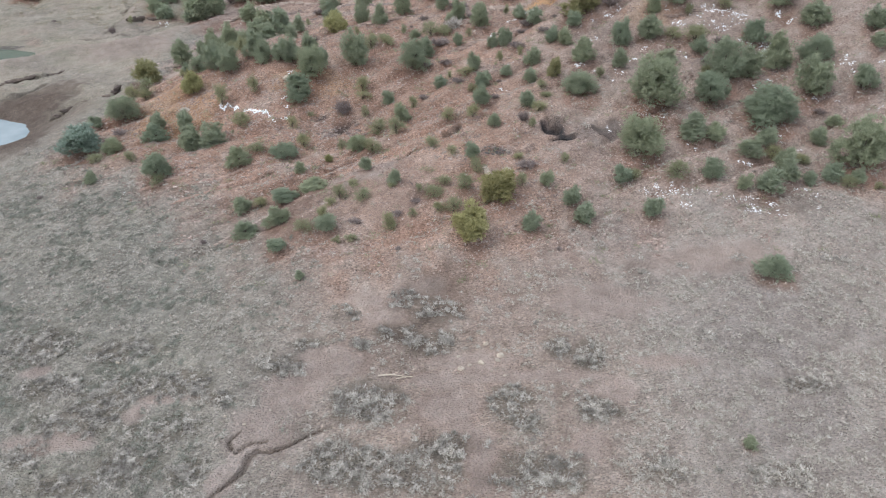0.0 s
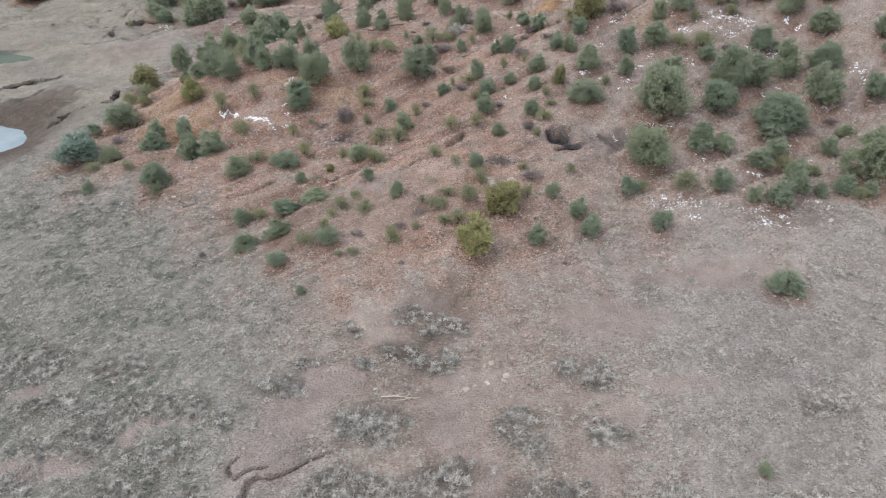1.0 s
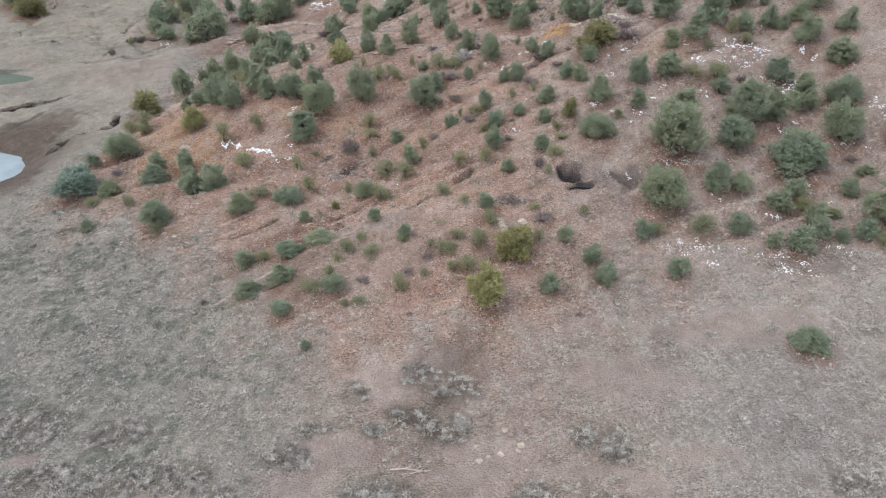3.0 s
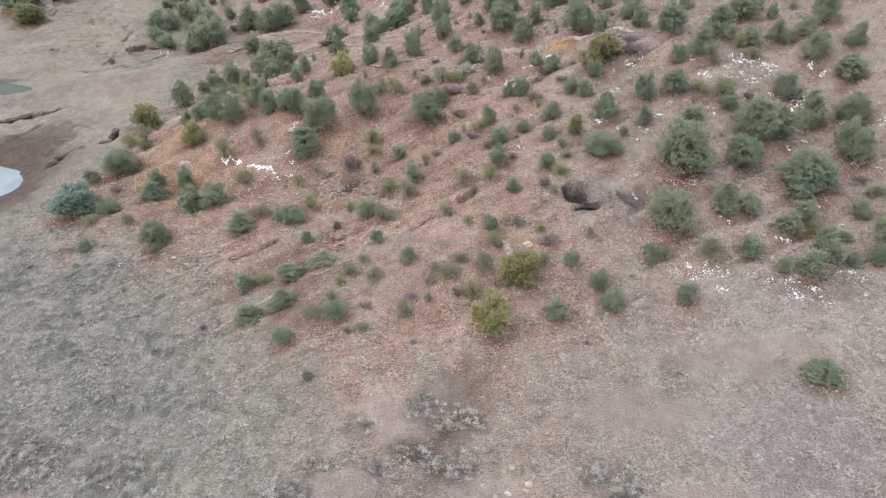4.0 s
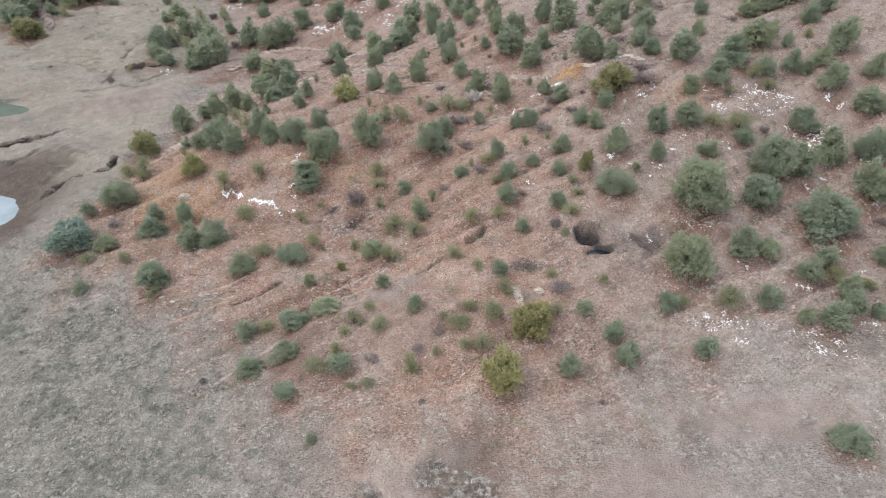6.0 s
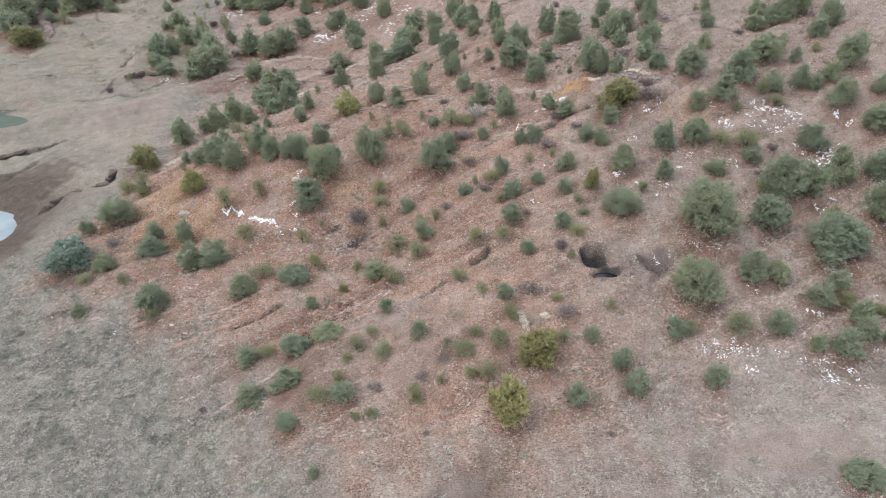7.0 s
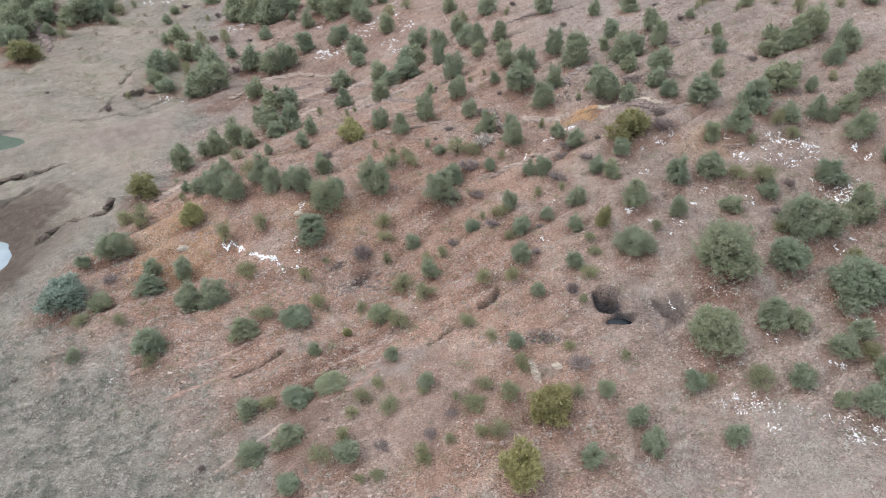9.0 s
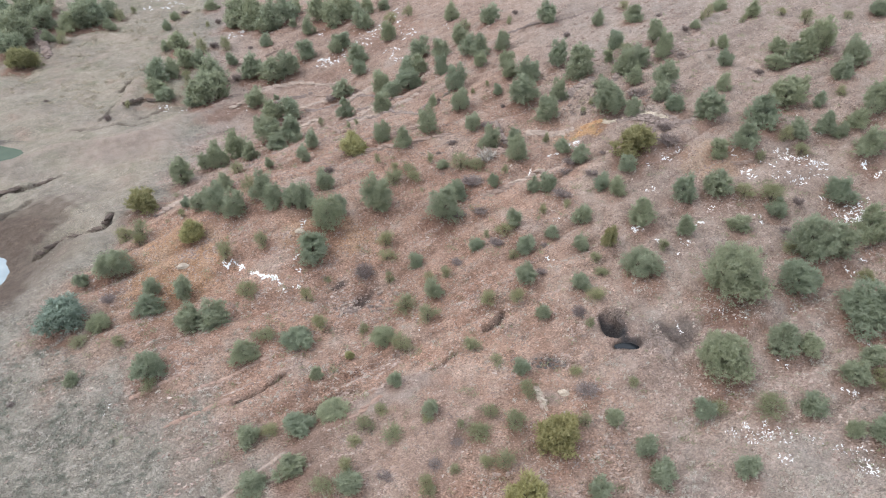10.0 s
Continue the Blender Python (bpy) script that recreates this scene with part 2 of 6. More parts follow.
SLABS = bits("slab_stones", [(0.0, (0.16, 0.112, 0.094)), (0.35, (0.27, 0.195, 0.162)), (0.7, (0.37, 0.285, 0.243)), (1.0, (0.49, 0.405, 0.355))], clump=0.3)
SANDSTONE = rock("pale_sandstone", (0.40, 0.335, 0.27), (0.59, 0.515, 0.425))
RUST = rock("red_sandstone", (0.20, 0.14, 0.115), (0.36, 0.275, 0.23))
OCHRE = rock("ochre_sandstone", (0.36, 0.20, 0.105), (0.54, 0.35, 0.21))
SLATE = rock("grey_shale", (0.095, 0.085, 0.081), (0.215, 0.19, 0.18))
BEDROCK = rock("weathered_bedrock", (0.31, 0.24, 0.20), (0.44, 0.36, 0.31))
STONE_RED = rock("reddish_stone", (0.27, 0.175, 0.135), (0.40, 0.29, 0.24))
# cut-bank earth, some of the faces' shade put into its dark tone
EARTH = rock("dark_earth", (0.09, 0.07, 0.06), (0.20, 0.158, 0.135), 2.5)
MEADOW = bits("valley_grass", [(0.0, (0.18, 0.158, 0.11)), (0.4, (0.32, 0.278, 0.208)), (0.8, (0.435, 0.38, 0.295)), (1.0, (0.53, 0.468, 0.375))], clump=0.6)
BLEACHED = bits("bleached_wood", [(0.0, (0.27, 0.235, 0.205)), (0.5, (0.44, 0.40, 0.355)), (1.0, (0.58, 0.54, 0.49))])
HERB = bits("grey_green_herbs", [(0.0, (0.14, 0.145, 0.115)), (0.5, (0.225, 0.225, 0.185)), (1.0, (0.34, 0.335, 0.28))], clump=0.5)
SHALE = rock("pinkish_shale", (0.165, 0.125, 0.11), (0.35, 0.285, 0.255), 5.0)


# ---- the lie of the land ----
SWELL = [4.2, 15.38, -4.97, -21.09, 8.92, 17.91, 11.64, 17.66, -13.02, -7.77, 1.13, -2.5, 1.17, 8.46, -3.15, 10.83, -9.16,
         11.98, 2.47, -0.93, -26.65]
KNOLLS = [(26, 48, 3.5, -1.6), (-19, 82, 12, -3.9), (-8, 44, 3.5, -1.35), (23, 29, 8, -1.6), (-4, 56, 12, -1.34),
          (9, 29, 3.5, -0.7), (-11, 63, 8, 1.25), (-18, 48, 3.5, -2.16), (-17, 52, 5, 2.38), (15, 58, 5, 0.77), (18, 46, 8, -0.52), (-16, 48, 3.5, 0.73), (-34, 72, 12, -0.7),
          (-14, 30, 3.5, -0.7), (12, 30, 3.5, -0.42), (20, 26, 3.5, 0.42), (24, 40, 3.5, -0.84), (-12, 40, 3.5, -0.5), (0, 26, 3.5, -0.5), (-136, 174, 27, 44), (-95, 215, 40, 30)]
PONDS = [(-46.2, 51.2, 8.4, 5.0, -3.1), (-56.2, 72.0, 7.9, 3.0, -1.1)]
WASHES = [(0.6, 0.5, [(-36.2, 53.6), (-34.9, 54.3), (-33.2, 55.1), (-31.5, 55.8), (-30.8, 58.1)]),
        (0.6, 0.5, [(-47.5, 63.3), (-45.2, 64.3), (-43.5, 65.4), (-42.1, 67.3)]),
        (0.55, 0.6, [(-45, 58.4), (-43.1, 60.0), (-42.2, 61.8)]),
        (0.25, 0.3, [(-46.1, 78.8), (-42.0, 80.0), (-36.8, 81.4)]),
        (0.4, 0.45, [(-44.2, 81.8), (-44.3, 83.5), (-44.4, 85.3)]), (0.5, 0.5, [(-45.2, 89.6), (-45.6, 93.1), (-45.2, 95.1)]), (0.3, 0.35, [(-39.6, 82.5), (-37.5, 84.2)]), (0.5, 0.6, [(-42.2, 84.9), (-41.1, 87.4), (-38.9, 87.4)])]
RILLS = [(0.17, 0.11, [(-8.2, 16.2), (-8.3, 15.8), (-8.0, 15.4)]),
        (0.15, 0.11, [(-7.8, 15.3), (-7.3, 15.9), (-6.8, 16.2)]),
        (0.2, 0.13, [(-8.6, 13.2), (-8.3, 13.8), (-7.7, 14.6), (-7.3, 15.3), (-6.9, 15.7), (-5.9, 16.0), (-4.7, 16.4)]),
        (0.25, 0.3, [(-10.2, 45.8), (-9.3, 46.3)]), (0.16, 0.36, [(-8.6, 44.1), (-7.3, 45.8)]),
        (0.3, 0.26, [(-14.1, 36.6), (-13.2, 37.3), (-12.2, 38.2)]), (0.5, 0.26, [(0.0, 40.6), (0.6, 41.2), (1.3, 42.2)]),
        (0.35, 0.28, [(-10.2, 35.7), (-8.3, 36.5), (-7.0, 36.9)]), (0.16, 0.22, [(-3.1, 37.9), (-1.6, 38.8)]), (0.35, 0.45, [(1.2, 60.9), (2.0, 59.5), (2.9, 58.5)])]
CUTS = WASHES + RILLS
RIDGES = [(0.9, 2.4, [(-49, 68.0), (-45.0, 72.0), (-40.7, 74.5), (-36.9, 76.0), (-33.6, 81.1), (-29.9, 84.7), (-25, 87)]),
          (0.5, 2.0, [(-58.2, 97.7), (-53.9, 102.7), (-49.0, 105.2), (-41.4, 103.9)]), (0.5, 1.8, [(-64.8, 109.1), (-57.5, 110.8), (-49.6, 109.1), (-43.8, 110.8)]),
          (0.7, 1.5, [(-43.0, 84.0), (-43.4, 88.5), (-44.2, 93)])]
PITS = [(7.6, 40.15, 0.8, 1.05, 0.8), (8.25, 38.7, 1.0, 0.55, 0.5), (11.2, 39.6, 0.9, 1.3, 0.4)]


def smooth(a, b, v):
    s = np.clip((v - a) / (b - a), 0.0, 1.0)
    return s * s * (3 - 2 * s)


def away(x, y, line):
    """Distance from a line of points in the plan."""
    best = np.full(np.shape(x), 1e9)
    for (ax, ay), (bx, by) in zip(line, line[1:]):
        dx, dy = bx - ax, by - ay
        s = np.clip(((x - ax) * dx + (y - ay) * dy) / (dx * dx + dy * dy), 0, 1)
        best = np.minimum(best, np.hypot(x - ax - s * dx, y - ay - s * dy))
    return best


def land(x, y):
    """Height of the ground."""
    x, y = np.asarray(x, float), np.asarray(y, float)
    u, v = np.tanh(x / 80), np.tanh((y - 50) / 70)
    powers = [(i, j) for i in range(6) for j in range(6 - i)]
    h = sum(c * u ** i * v ** j for c, (i, j) in zip(SWELL, powers))
    for kx, ky, r, a in KNOLLS:
        h = h + a * np.exp(-((x - kx) ** 2 + (y - ky) ** 2) / (2 * r * r))
    for high, width, line in RIDGES:
        h = h + high * np.exp(-(away(x, y, line) / width) ** 2)
    for px, py, rx, ry, level in PONDS:
        r = np.hypot((x - px) / rx, (y - py) / ry)
        bowl = level + np.clip((r - 1) * 2.0, -0.7, 1.5)
        h = h + (bowl - h) * (1 - smooth(1.0, 1.7, r))
    for depth, width, line in CUTS:
        d = away(x + 0.25 * np.sin(y * 2.1), y + 0.25 * np.sin(x * 1.7), line)
        h = h - depth * (1 - smooth(0.55 * width, 0.8 * width, d))
    for px, py, rx, ry, depth in PITS:
        r = np.hypot((x - px) / rx, (y - py) / ry)
        h = h - depth * (1 - smooth(0.55, 1.0, r))
    return h

# ---- making meshes ----
rng = np.random.default_rng(7)


def mesh_of(name, verts, faces, mat, flat=True):
    """One mesh from rows of vertices and rows of faces, all faces with the same number of corners."""
    verts, faces = np.asarray(verts, np.float32), np.asarray(faces, np.int32)
    me = bpy.data.meshes.new(name)
    count, corners = faces.shape
    me.vertices.add(len(verts))
    me.vertices.foreach_set("co", verts.ravel())
    me.loops.add(count * corners)
    me.loops.foreach_set("vertex_index", faces.ravel())
    me.polygons.add(count)
    me.polygons.foreach_set("loop_start", np.arange(0, count * corners, corners, dtype=np.int32))
    me.polygons.foreach_set("use_smooth", np.full(count, not flat))
    me.update(calc_edges=True)
    me.validate()
    me.materials.append(mat)
    return me


def part(name, me, parent, label=""):
    ob = new(name, me)
    ob.parent = parent
    return tagged(ob, label)


def unit(v):
    return v / np.maximum(np.linalg.norm(v, axis=-1, keepdims=True), 1e-9)


def sprays(roots, ways, length, width, r, out=None):
    """A pointed blade at each root, its flat side turned out where an outward way is given."""
    k = len(roots)
    side = unit(np.cross(ways, unit(r.normal(size=(k, 3)) * (1.0 if out is None else 0.45) + (0 if out is None else out))))
    lens, wide = np.broadcast_to(length, k)[:, None], np.broadcast_to(width, k)[:, None]
    v = np.stack([roots + side * wide, roots + ways * lens, roots - side * wide], 1).reshape(-1, 3)
    return v, np.arange(3 * k).reshape(k, 3)


def crown_mesh(name, seed, mat, clumps, blades, size, lobes, gap=0.0, lift=0.35, tall=1.0, slim=0.30):
    """A crown one wide and one high: lobes set with sprays of small pointed leaves, uneven, with gaps."""
    r = np.random.default_rng(seed)
    mids, radii = [], []
    for i in range(lobes):
        a, z = i * 2.4 + r.uniform(-0.6, 0.6), r.uniform(0.16, 0.84)
        reach = r.uniform(0.12, 0.36) * (1.2 - 0.85 * z * tall)
        mids.append((math.cos(a) * reach, math.sin(a) * reach, z))
        radii.append(r.uniform(0.11, 0.20) * (1.2 - 0.6 * z))
    mids.append((r.uniform(-0.05, 0.05), r.uniform(-0.05, 0.05), 0.40))
    radii.append(0.25)
    mids, radii = np.array(mids), np.array(radii)
    pick = r.choice(len(mids), clumps * 5, p=radii ** 2 / np.sum(radii ** 2))
    out = unit(r.normal(size=(clumps * 5, 3)) + (0, 0, 0.15))
    # upper lobes are drawn out into leaders
    stretch = np.stack([np.ones(len(mids)), np.ones(len(mids)), 0.95 + 0.9 * mids[:, 2] * tall], -1)
    p = mids[pick] + out * radii[pick][:, None] * stretch[pick] * np.where(r.uniform(size=(clumps * 5, 1)) < 0.12, r.uniform(1.2, 1.6, (clumps * 5, 1)), r.uniform(0.5, 1.3, (clumps * 5, 1)))
    # keep what lies on the outside of all lobes, over the ground
    deep = np.min(np.linalg.norm((p[:, None] - mids[None]) / stretch[None], axis=2) / radii[None], axis=1)
    keep = (deep > 0.52) & (p[:, 2] > 0.03) & (p[:, 2] < 1.08)
    if gap:
        keep &= np.sin(p[:, 0] * 23 + seed) + np.sin(p[:, 1] * 21) + np.sin(p[:, 2] * 19) > -1.6 + 2.2 * gap
    p, out = p[keep][:clumps], out[keep][:clumps]
    core = np.repeat(p, blades, 0) + r.normal(size=(len(p) * blades, 3)) * size * 0.35
    ways = unit(np.repeat(out, blades, 0) * 0.8 + r.normal(size=(len(p) * blades, 3)) * 0.75 + (0, 0, lift))
    wisp = np.where(r.uniform(size=len(core)) < 0.3, 1.9, 1.0)
    v, f = sprays(core, ways, size * wisp * r.uniform(0.6, 1.25, len(core)), size * slim * r.uniform(0.7, 1.3, len(core)), r,
                 np.repeat(unit(out + (0, 0, 0.35)), blades, 0))
    # one wide, one high
    wide = max(np.percentile(v[:, 0], 98.5) - np.percentile(v[:, 0], 1.5), np.percentile(v[:, 1], 98.5) - np.percentile(v[:, 1], 1.5))
    v = np.stack([v[:, 0] / wide, v[:, 1] / wide, np.maximum(v[:, 2] / np.percentile(v[:, 2], 99), 0.0)], -1)
    return mesh_of(name, v, f, mat)


def stick(a, b, ra, rb, sides=5):
    """A tapered stick from a to b."""
    a, b = np.array(a, float), np.array(b, float)
    d = unit(b - a)
    x = unit(np.cross(d, (0.31, 0.77, 0.55)))
    y = np.cross(d, x)
    t = np.arange(sides) * 2 * math.pi / sides
    ring = np.cos(t)[:, None] * x + np.sin(t)[:, None] * y
    v = np.vstack([a + ring * ra, b + ring * rb])
    f = [(i, (i + 1) % sides, sides + (i + 1) % sides, sides + i) for i in range(sides)]
    return v, np.array(f)


def sticks_mesh(name, rows, mat):
    vs, fs, at = [], [], 0
    for row in rows:
        v, f = stick(*row)
        vs.append(v)
        fs.append(f + at)
        at += len(v)
    return mesh_of(name, np.vstack(vs), np.vstack(fs), mat)


def trunk_meshes(seed, mat, limbs=6, thick=0.045, top=0.62, apart=False):
    """A stem with its limbs, joined or each a mesh of its own."""
    r = np.random.default_rng(seed)
    stem = [((0, 0, -0.12), (0.02, -0.01, 0.2), thick * 1.3, thick), ((0.02, -0.01, 0.2), (0.0, 0.02, top), thick, thick * 0.4)]
    rows = []
    for i in range(limbs):
        a, z = i * 2.4 + r.uniform(0, 1), r.uniform(0.06, 0.35)
        tip = (math.cos(a) * r.uniform(0.2, 0.34), math.sin(a) * r.uniform(0.2, 0.34), z + r.uniform(0.15, 0.4))
        rows.append(((0.01, 0, z), tip, thick * 0.6, thick * 0.18))
    if apart:
        return [("trunk", sticks_mesh("trunk", stem, mat))] + [("limb", sticks_mesh("limb", [row], mat)) for row in rows]
    return [("trunk", sticks_mesh("trunk", stem + rows, mat))]


def twig_mesh(name, seed, mat, count=90, thick=0.007, spread=0.5):
    """A bare bush: stems that fork twice."""
    r = np.random.default_rng(seed)
    rows = []
    for i in range(count // 6):
        a = r.uniform(0, 2 * math.pi)
        foot = np.array([math.cos(a), math.sin(a), 0]) * r.uniform(0, 0.08) + (0, 0, -0.05)
        lean = spread * 1.5 * math.sqrt(r.uniform(0.0, 1.0))
        way = unit(np.array([math.cos(a) * lean, math.sin(a) * lean, r.uniform(0.5, 1.0)]))
        knee = foot + way * r.uniform(0.3, 0.5)
        rows.append((foot, knee, thick * 1.6, thick, 3))
        for k in range(5):
            tip = knee + unit(way + r.normal(size=3) * 0.8 + (0, 0, 0.1)) * r.uniform(0.15, 0.42)
            rows.append((knee, tip, thick, thick * 0.3, 3))
    return sticks_mesh(name, rows, mat)


def lump_mesh(name, seed, mat, rings=4, sides=8, jag=0.22, sharp=0.55):
    """A weathered stone one wide, one deep, one high, flat below."""
    r = np.random.default_rng(seed)
    v, f = [], []
    for i in range(rings):
        z = i / (rings - 1)
        out = 0.5 * (1 - z ** 2.4 * sharp)
        for k in range(sides):
            a = 2 * math.pi * k / sides
            w = out * (1 + r.uniform(-jag, jag))
            v.append((math.cos(a) * w, math.sin(a) * w, z * (1 + r.uniform(-0.12, 0.12)) - 0.12))
    for i in range(rings - 1):
        for k in range(sides):
            f.append((i * sides + k, i * sides + (k + 1) % sides, (i + 1) * sides + (k + 1) % sides, (i + 1) * sides + k))
    # lid in quads
    top = (rings - 1) * sides
    for k in range(1, sides // 2):
        f.append((top + k - 1, top + k, top + sides - 1 - k, (top + sides - k) if k > 0 else top))
    return mesh_of(name, v, f, mat)


def crumbs(points, sizes, mat, name, squash=0.6, long=1.0, strike=30.0, stray=25.0):
    """Many small angular stones in one mesh: each a skewed wedge set into the soil, long ones along the strike."""
    k = len(points)
    base = np.array([(1, 0, -0.35), (0, 1, -0.35), (-1, 0, -0.35), (0, -1, -0.35), (0.12, 0.1, 0.9)], float)
    v = base[None] * rng.uniform(0.55, 1.25, (k, 5, 1)) * np.asarray(sizes)[:, None, None]
    v *= (long, 1.0, squash)
    a = rng.uniform(0, 2 * math.pi, k) if long == 1.0 else np.radians(strike + rng.normal(size=k) * stray)
    c, s = np.cos(a)[:, None], np.sin(a)[:, None]
    v = np.stack([v[..., 0] * c - v[..., 1] * s, v[..., 0] * s + v[..., 1] * c, v[..., 2]], -1) + np.asarray(points)[:, None]
    f = np.array([(0, 1, 4), (1, 2, 4), (2, 3, 4), (3, 0, 4)])
    f = (f[None] + 5 * np.arange(k)[:, None, None]).reshape(-1, 3)
    return mesh_of(name, v.reshape(-1, 3), f, mat)


def plates(points, sizes, mat, name, strike=22.0, stray=22.0):
    """Many flat broken slabs in one mesh: skewed blocks set into the slope, long along the strike."""
    k = len(points)
    base = np.array([(1, 0.8, -0.5), (-1, 0.7, -0.5), (-0.9, -0.8, -0.5), (1.1, -0.7, -0.5), (0.85, 0.7, 0.32), (-0.9, 0.6, 0.3), (-0.75, -0.65, 0.32), (0.95, -0.6, 0.3)])
    v = base[None] * rng.uniform(0.6, 1.25, (k, 8, 1)) * np.asarray(sizes)[:, None, None] * np.stack([rng.uniform(0.9, 1.7, k), rng.uniform(0.55, 1.0, k), rng.uniform(0.5, 1.1, k)], -1)[:, None]
    tilt = rng.normal(size=(k, 1)) * 0.12
    v[..., 2] += tilt * v[..., 0] + rng.normal(size=(k, 1)) * 0.15 * v[..., 1]
    a = np.radians(strike + rng.normal(size=k) * stray)
    c, s = np.cos(a)[:, None], np.sin(a)[:, None]
    v = np.stack([v[..., 0] * c - v[..., 1] * s, v[..., 0] * s + v[..., 1] * c, v[..., 2]], -1) + np.asarray(points)[:, None]
    f = np.array([(4, 5, 6, 7), (0, 1, 5, 4), (1, 2, 6, 5), (2, 3, 7, 6), (3, 0, 4, 7)])
    f = (f[None] + 8 * np.arange(k)[:, None, None]).reshape(-1, 4)
    return mesh_of(name, v.reshape(-1, 3), f, mat)


def tufts(points, sizes, mat, name, blades=7, lean=0.9, width=0.16, spread=0.25):
    """Many grass tufts in one mesh: blades that fan out from a foot."""
    k = len(points) * blades
    foot = np.repeat(points, blades, 0) + rng.normal(size=(k, 3)) * (spread, spread, 0) * np.repeat(sizes, blades)[:, None]
    ways = unit(rng.normal(size=(k, 3)) * (lean, lean, 0.15) + (0, 0, 0.85))
    size = np.repeat(sizes, blades) * rng.uniform(0.6, 1.3, k)
    side = unit(np.cross(ways, rng.normal(size=(k, 3)) * 0.6 + (0, 0, 1))) * (size * width)[:, None]
    v = np.stack([foot - side, foot + side, foot + ways * size[:, None]], 1).reshape(-1, 3)
    return mesh_of(name, v, np.arange(3 * k).reshape(k, 3), mat)

# ---- ground: one sheet, fine where it is seen, out to the horizon ----


def steps(spans, reach):
    """Coordinates with given spacings, growing outwards to reach."""
    a = np.concatenate([np.arange(lo, hi, d) for lo, hi, d in spans] + [[spans[-1][1]]])
    grow = np.cumsum(1.25 ** np.arange(1, 40))
    low = a[0] - grow[grow < reach] * spans[0][2]
    high = a[-1] + grow[grow < reach] * spans[-1][2]
    return np.concatenate([low[::-1], a, high])


GX = steps([(-80, -46, 0.55), (-46, -29, 0.2), (-29, -14, 0.3), (-14, -9, 0.16), (-9, -4, 0.07), (-4, 2, 0.16), (2, 6, 0.3), (6, 9.9, 0.12), (9.9, 40, 0.3)], 3000)
GY = steps([(8, 13, 0.4), (13, 17, 0.07), (17, 24, 0.16), (24, 37.6, 0.25), (37.6, 41.4, 0.12), (41.4, 50, 0.25), (50, 68, 0.2), (68, 90, 0.3), (90, 132, 0.55)], 3000)
MX, MY = np.meshgrid(GX, GY)


def ripple(x, y):
    """Small uneven relief."""
    near = (np.abs(x) < 110) & (y > -20) & (y < 180)
    out = np.zeros(x.shape)
    flat = [(0.16 * noise.noise((px * 0.45, py * 0.45, 0.3)) + 0.075 * noise.noise((px * 1.7, py * 1.7, 5.1)) + 0.012 * noise.noise((px * 4.6, py * 4.6, 9.7)))
            for px, py in zip(x[near], y[near])]
    out[near] = flat
    return out


def hill(x, y):
    """How far a place belongs to the stony red slope rather than to the fields and the valley."""
    foot = np.interp(x, [-45, -31, -17, -14, -8, -3, 6, 14, 23, 40], [60, 45, 36, 32, 28, 26, 28, 31.5, 33, 34])
    west = np.interp(y, [40, 45, 57, 70, 85, 100, 130], [-34, -31, -28, -30, -33, -36, -46])
    return smooth(-8.0, 5.0, y - foot + 2.2 * np.sin(x * 0.9) * np.cos(y * 0.5) + 1.1 * np.sin(x * 2.3 + y * 0.8)) * smooth(-2.0, 2.0, x - west + 1.2 * np.sin(y * 0.7))


def spot(x, y, px, py, rx, ry, turn=0.0):
    """A soft patch, one in the middle."""
    c, s = math.cos(radians(turn)), math.sin(radians(turn))
    dx, dy = x - px, y - py
    r = np.hypot((dx * c + dy * s) / rx, (dy * c - dx * s) / ry)
    return 1 - smooth(0.45, 1.15, r + 0.18 * np.sin(3.1 * x + 1.3 * y) * np.cos(2.3 * y - 0.7 * x))


BARE_SPOTS = [(-18.7, 20.2, 0.89, 0.48, 0), (-15.7, 16.2, 2.21, 0.71, 0), (-7.5, 16.5, 1.56, 1.61, 0), (-8.2, 14.3, 0.72, 0.82, 0), (-6.6, 18.7, 1.54, 1.32, 0), (-5, 20.2, 1.76, 1.23, 0),
    (-2.9, 23.4, 1.29, 1.28, 0), (-4.2, 24.6, 1.33, 0.6, 0), (-12, 18.3, 1.67, 0.31, 0), (-12.9, 17.6, 0.63, 0.63, 0), (2.8, 19.1, 4.94, 0.4, 0), (0.4, 17.6, 1.48, 1.39, 0),
    (1.4, 15.4, 0.7, 1.55, 0), (1.4, 14, 0.59, 0.53, 0), (-0.2, 19.1, 1.7, 0.5, 0), (7.3, 18.4, 1.05, 0.88, 0), (1.2, 20.1, 2.19, 0.67, 0), (9.9, 19.9, 1.73, 0.5, 0)]
BARE_SPOTS += [(5.8, 15.6, 0.75, 0.76, 0)]
BARE_SPOTS += [(-1.2, 25.4, 2.0, 0.8, 30), (3.4, 35.6, 0.7, 0.5, 0), (-6.9, 35.6, 1.1, 0.4, 38), (-5.4, 36.7, 1.3, 0.4, 30), (-3.9, 37.2, 1.2, 0.4, 8), (-13.0, 34.75, 1.5, 0.35, 16),
    (8.2, 24.0, 3.0, 1.4, 0), (14.5, 27.5, 5, 1.6, 0)]
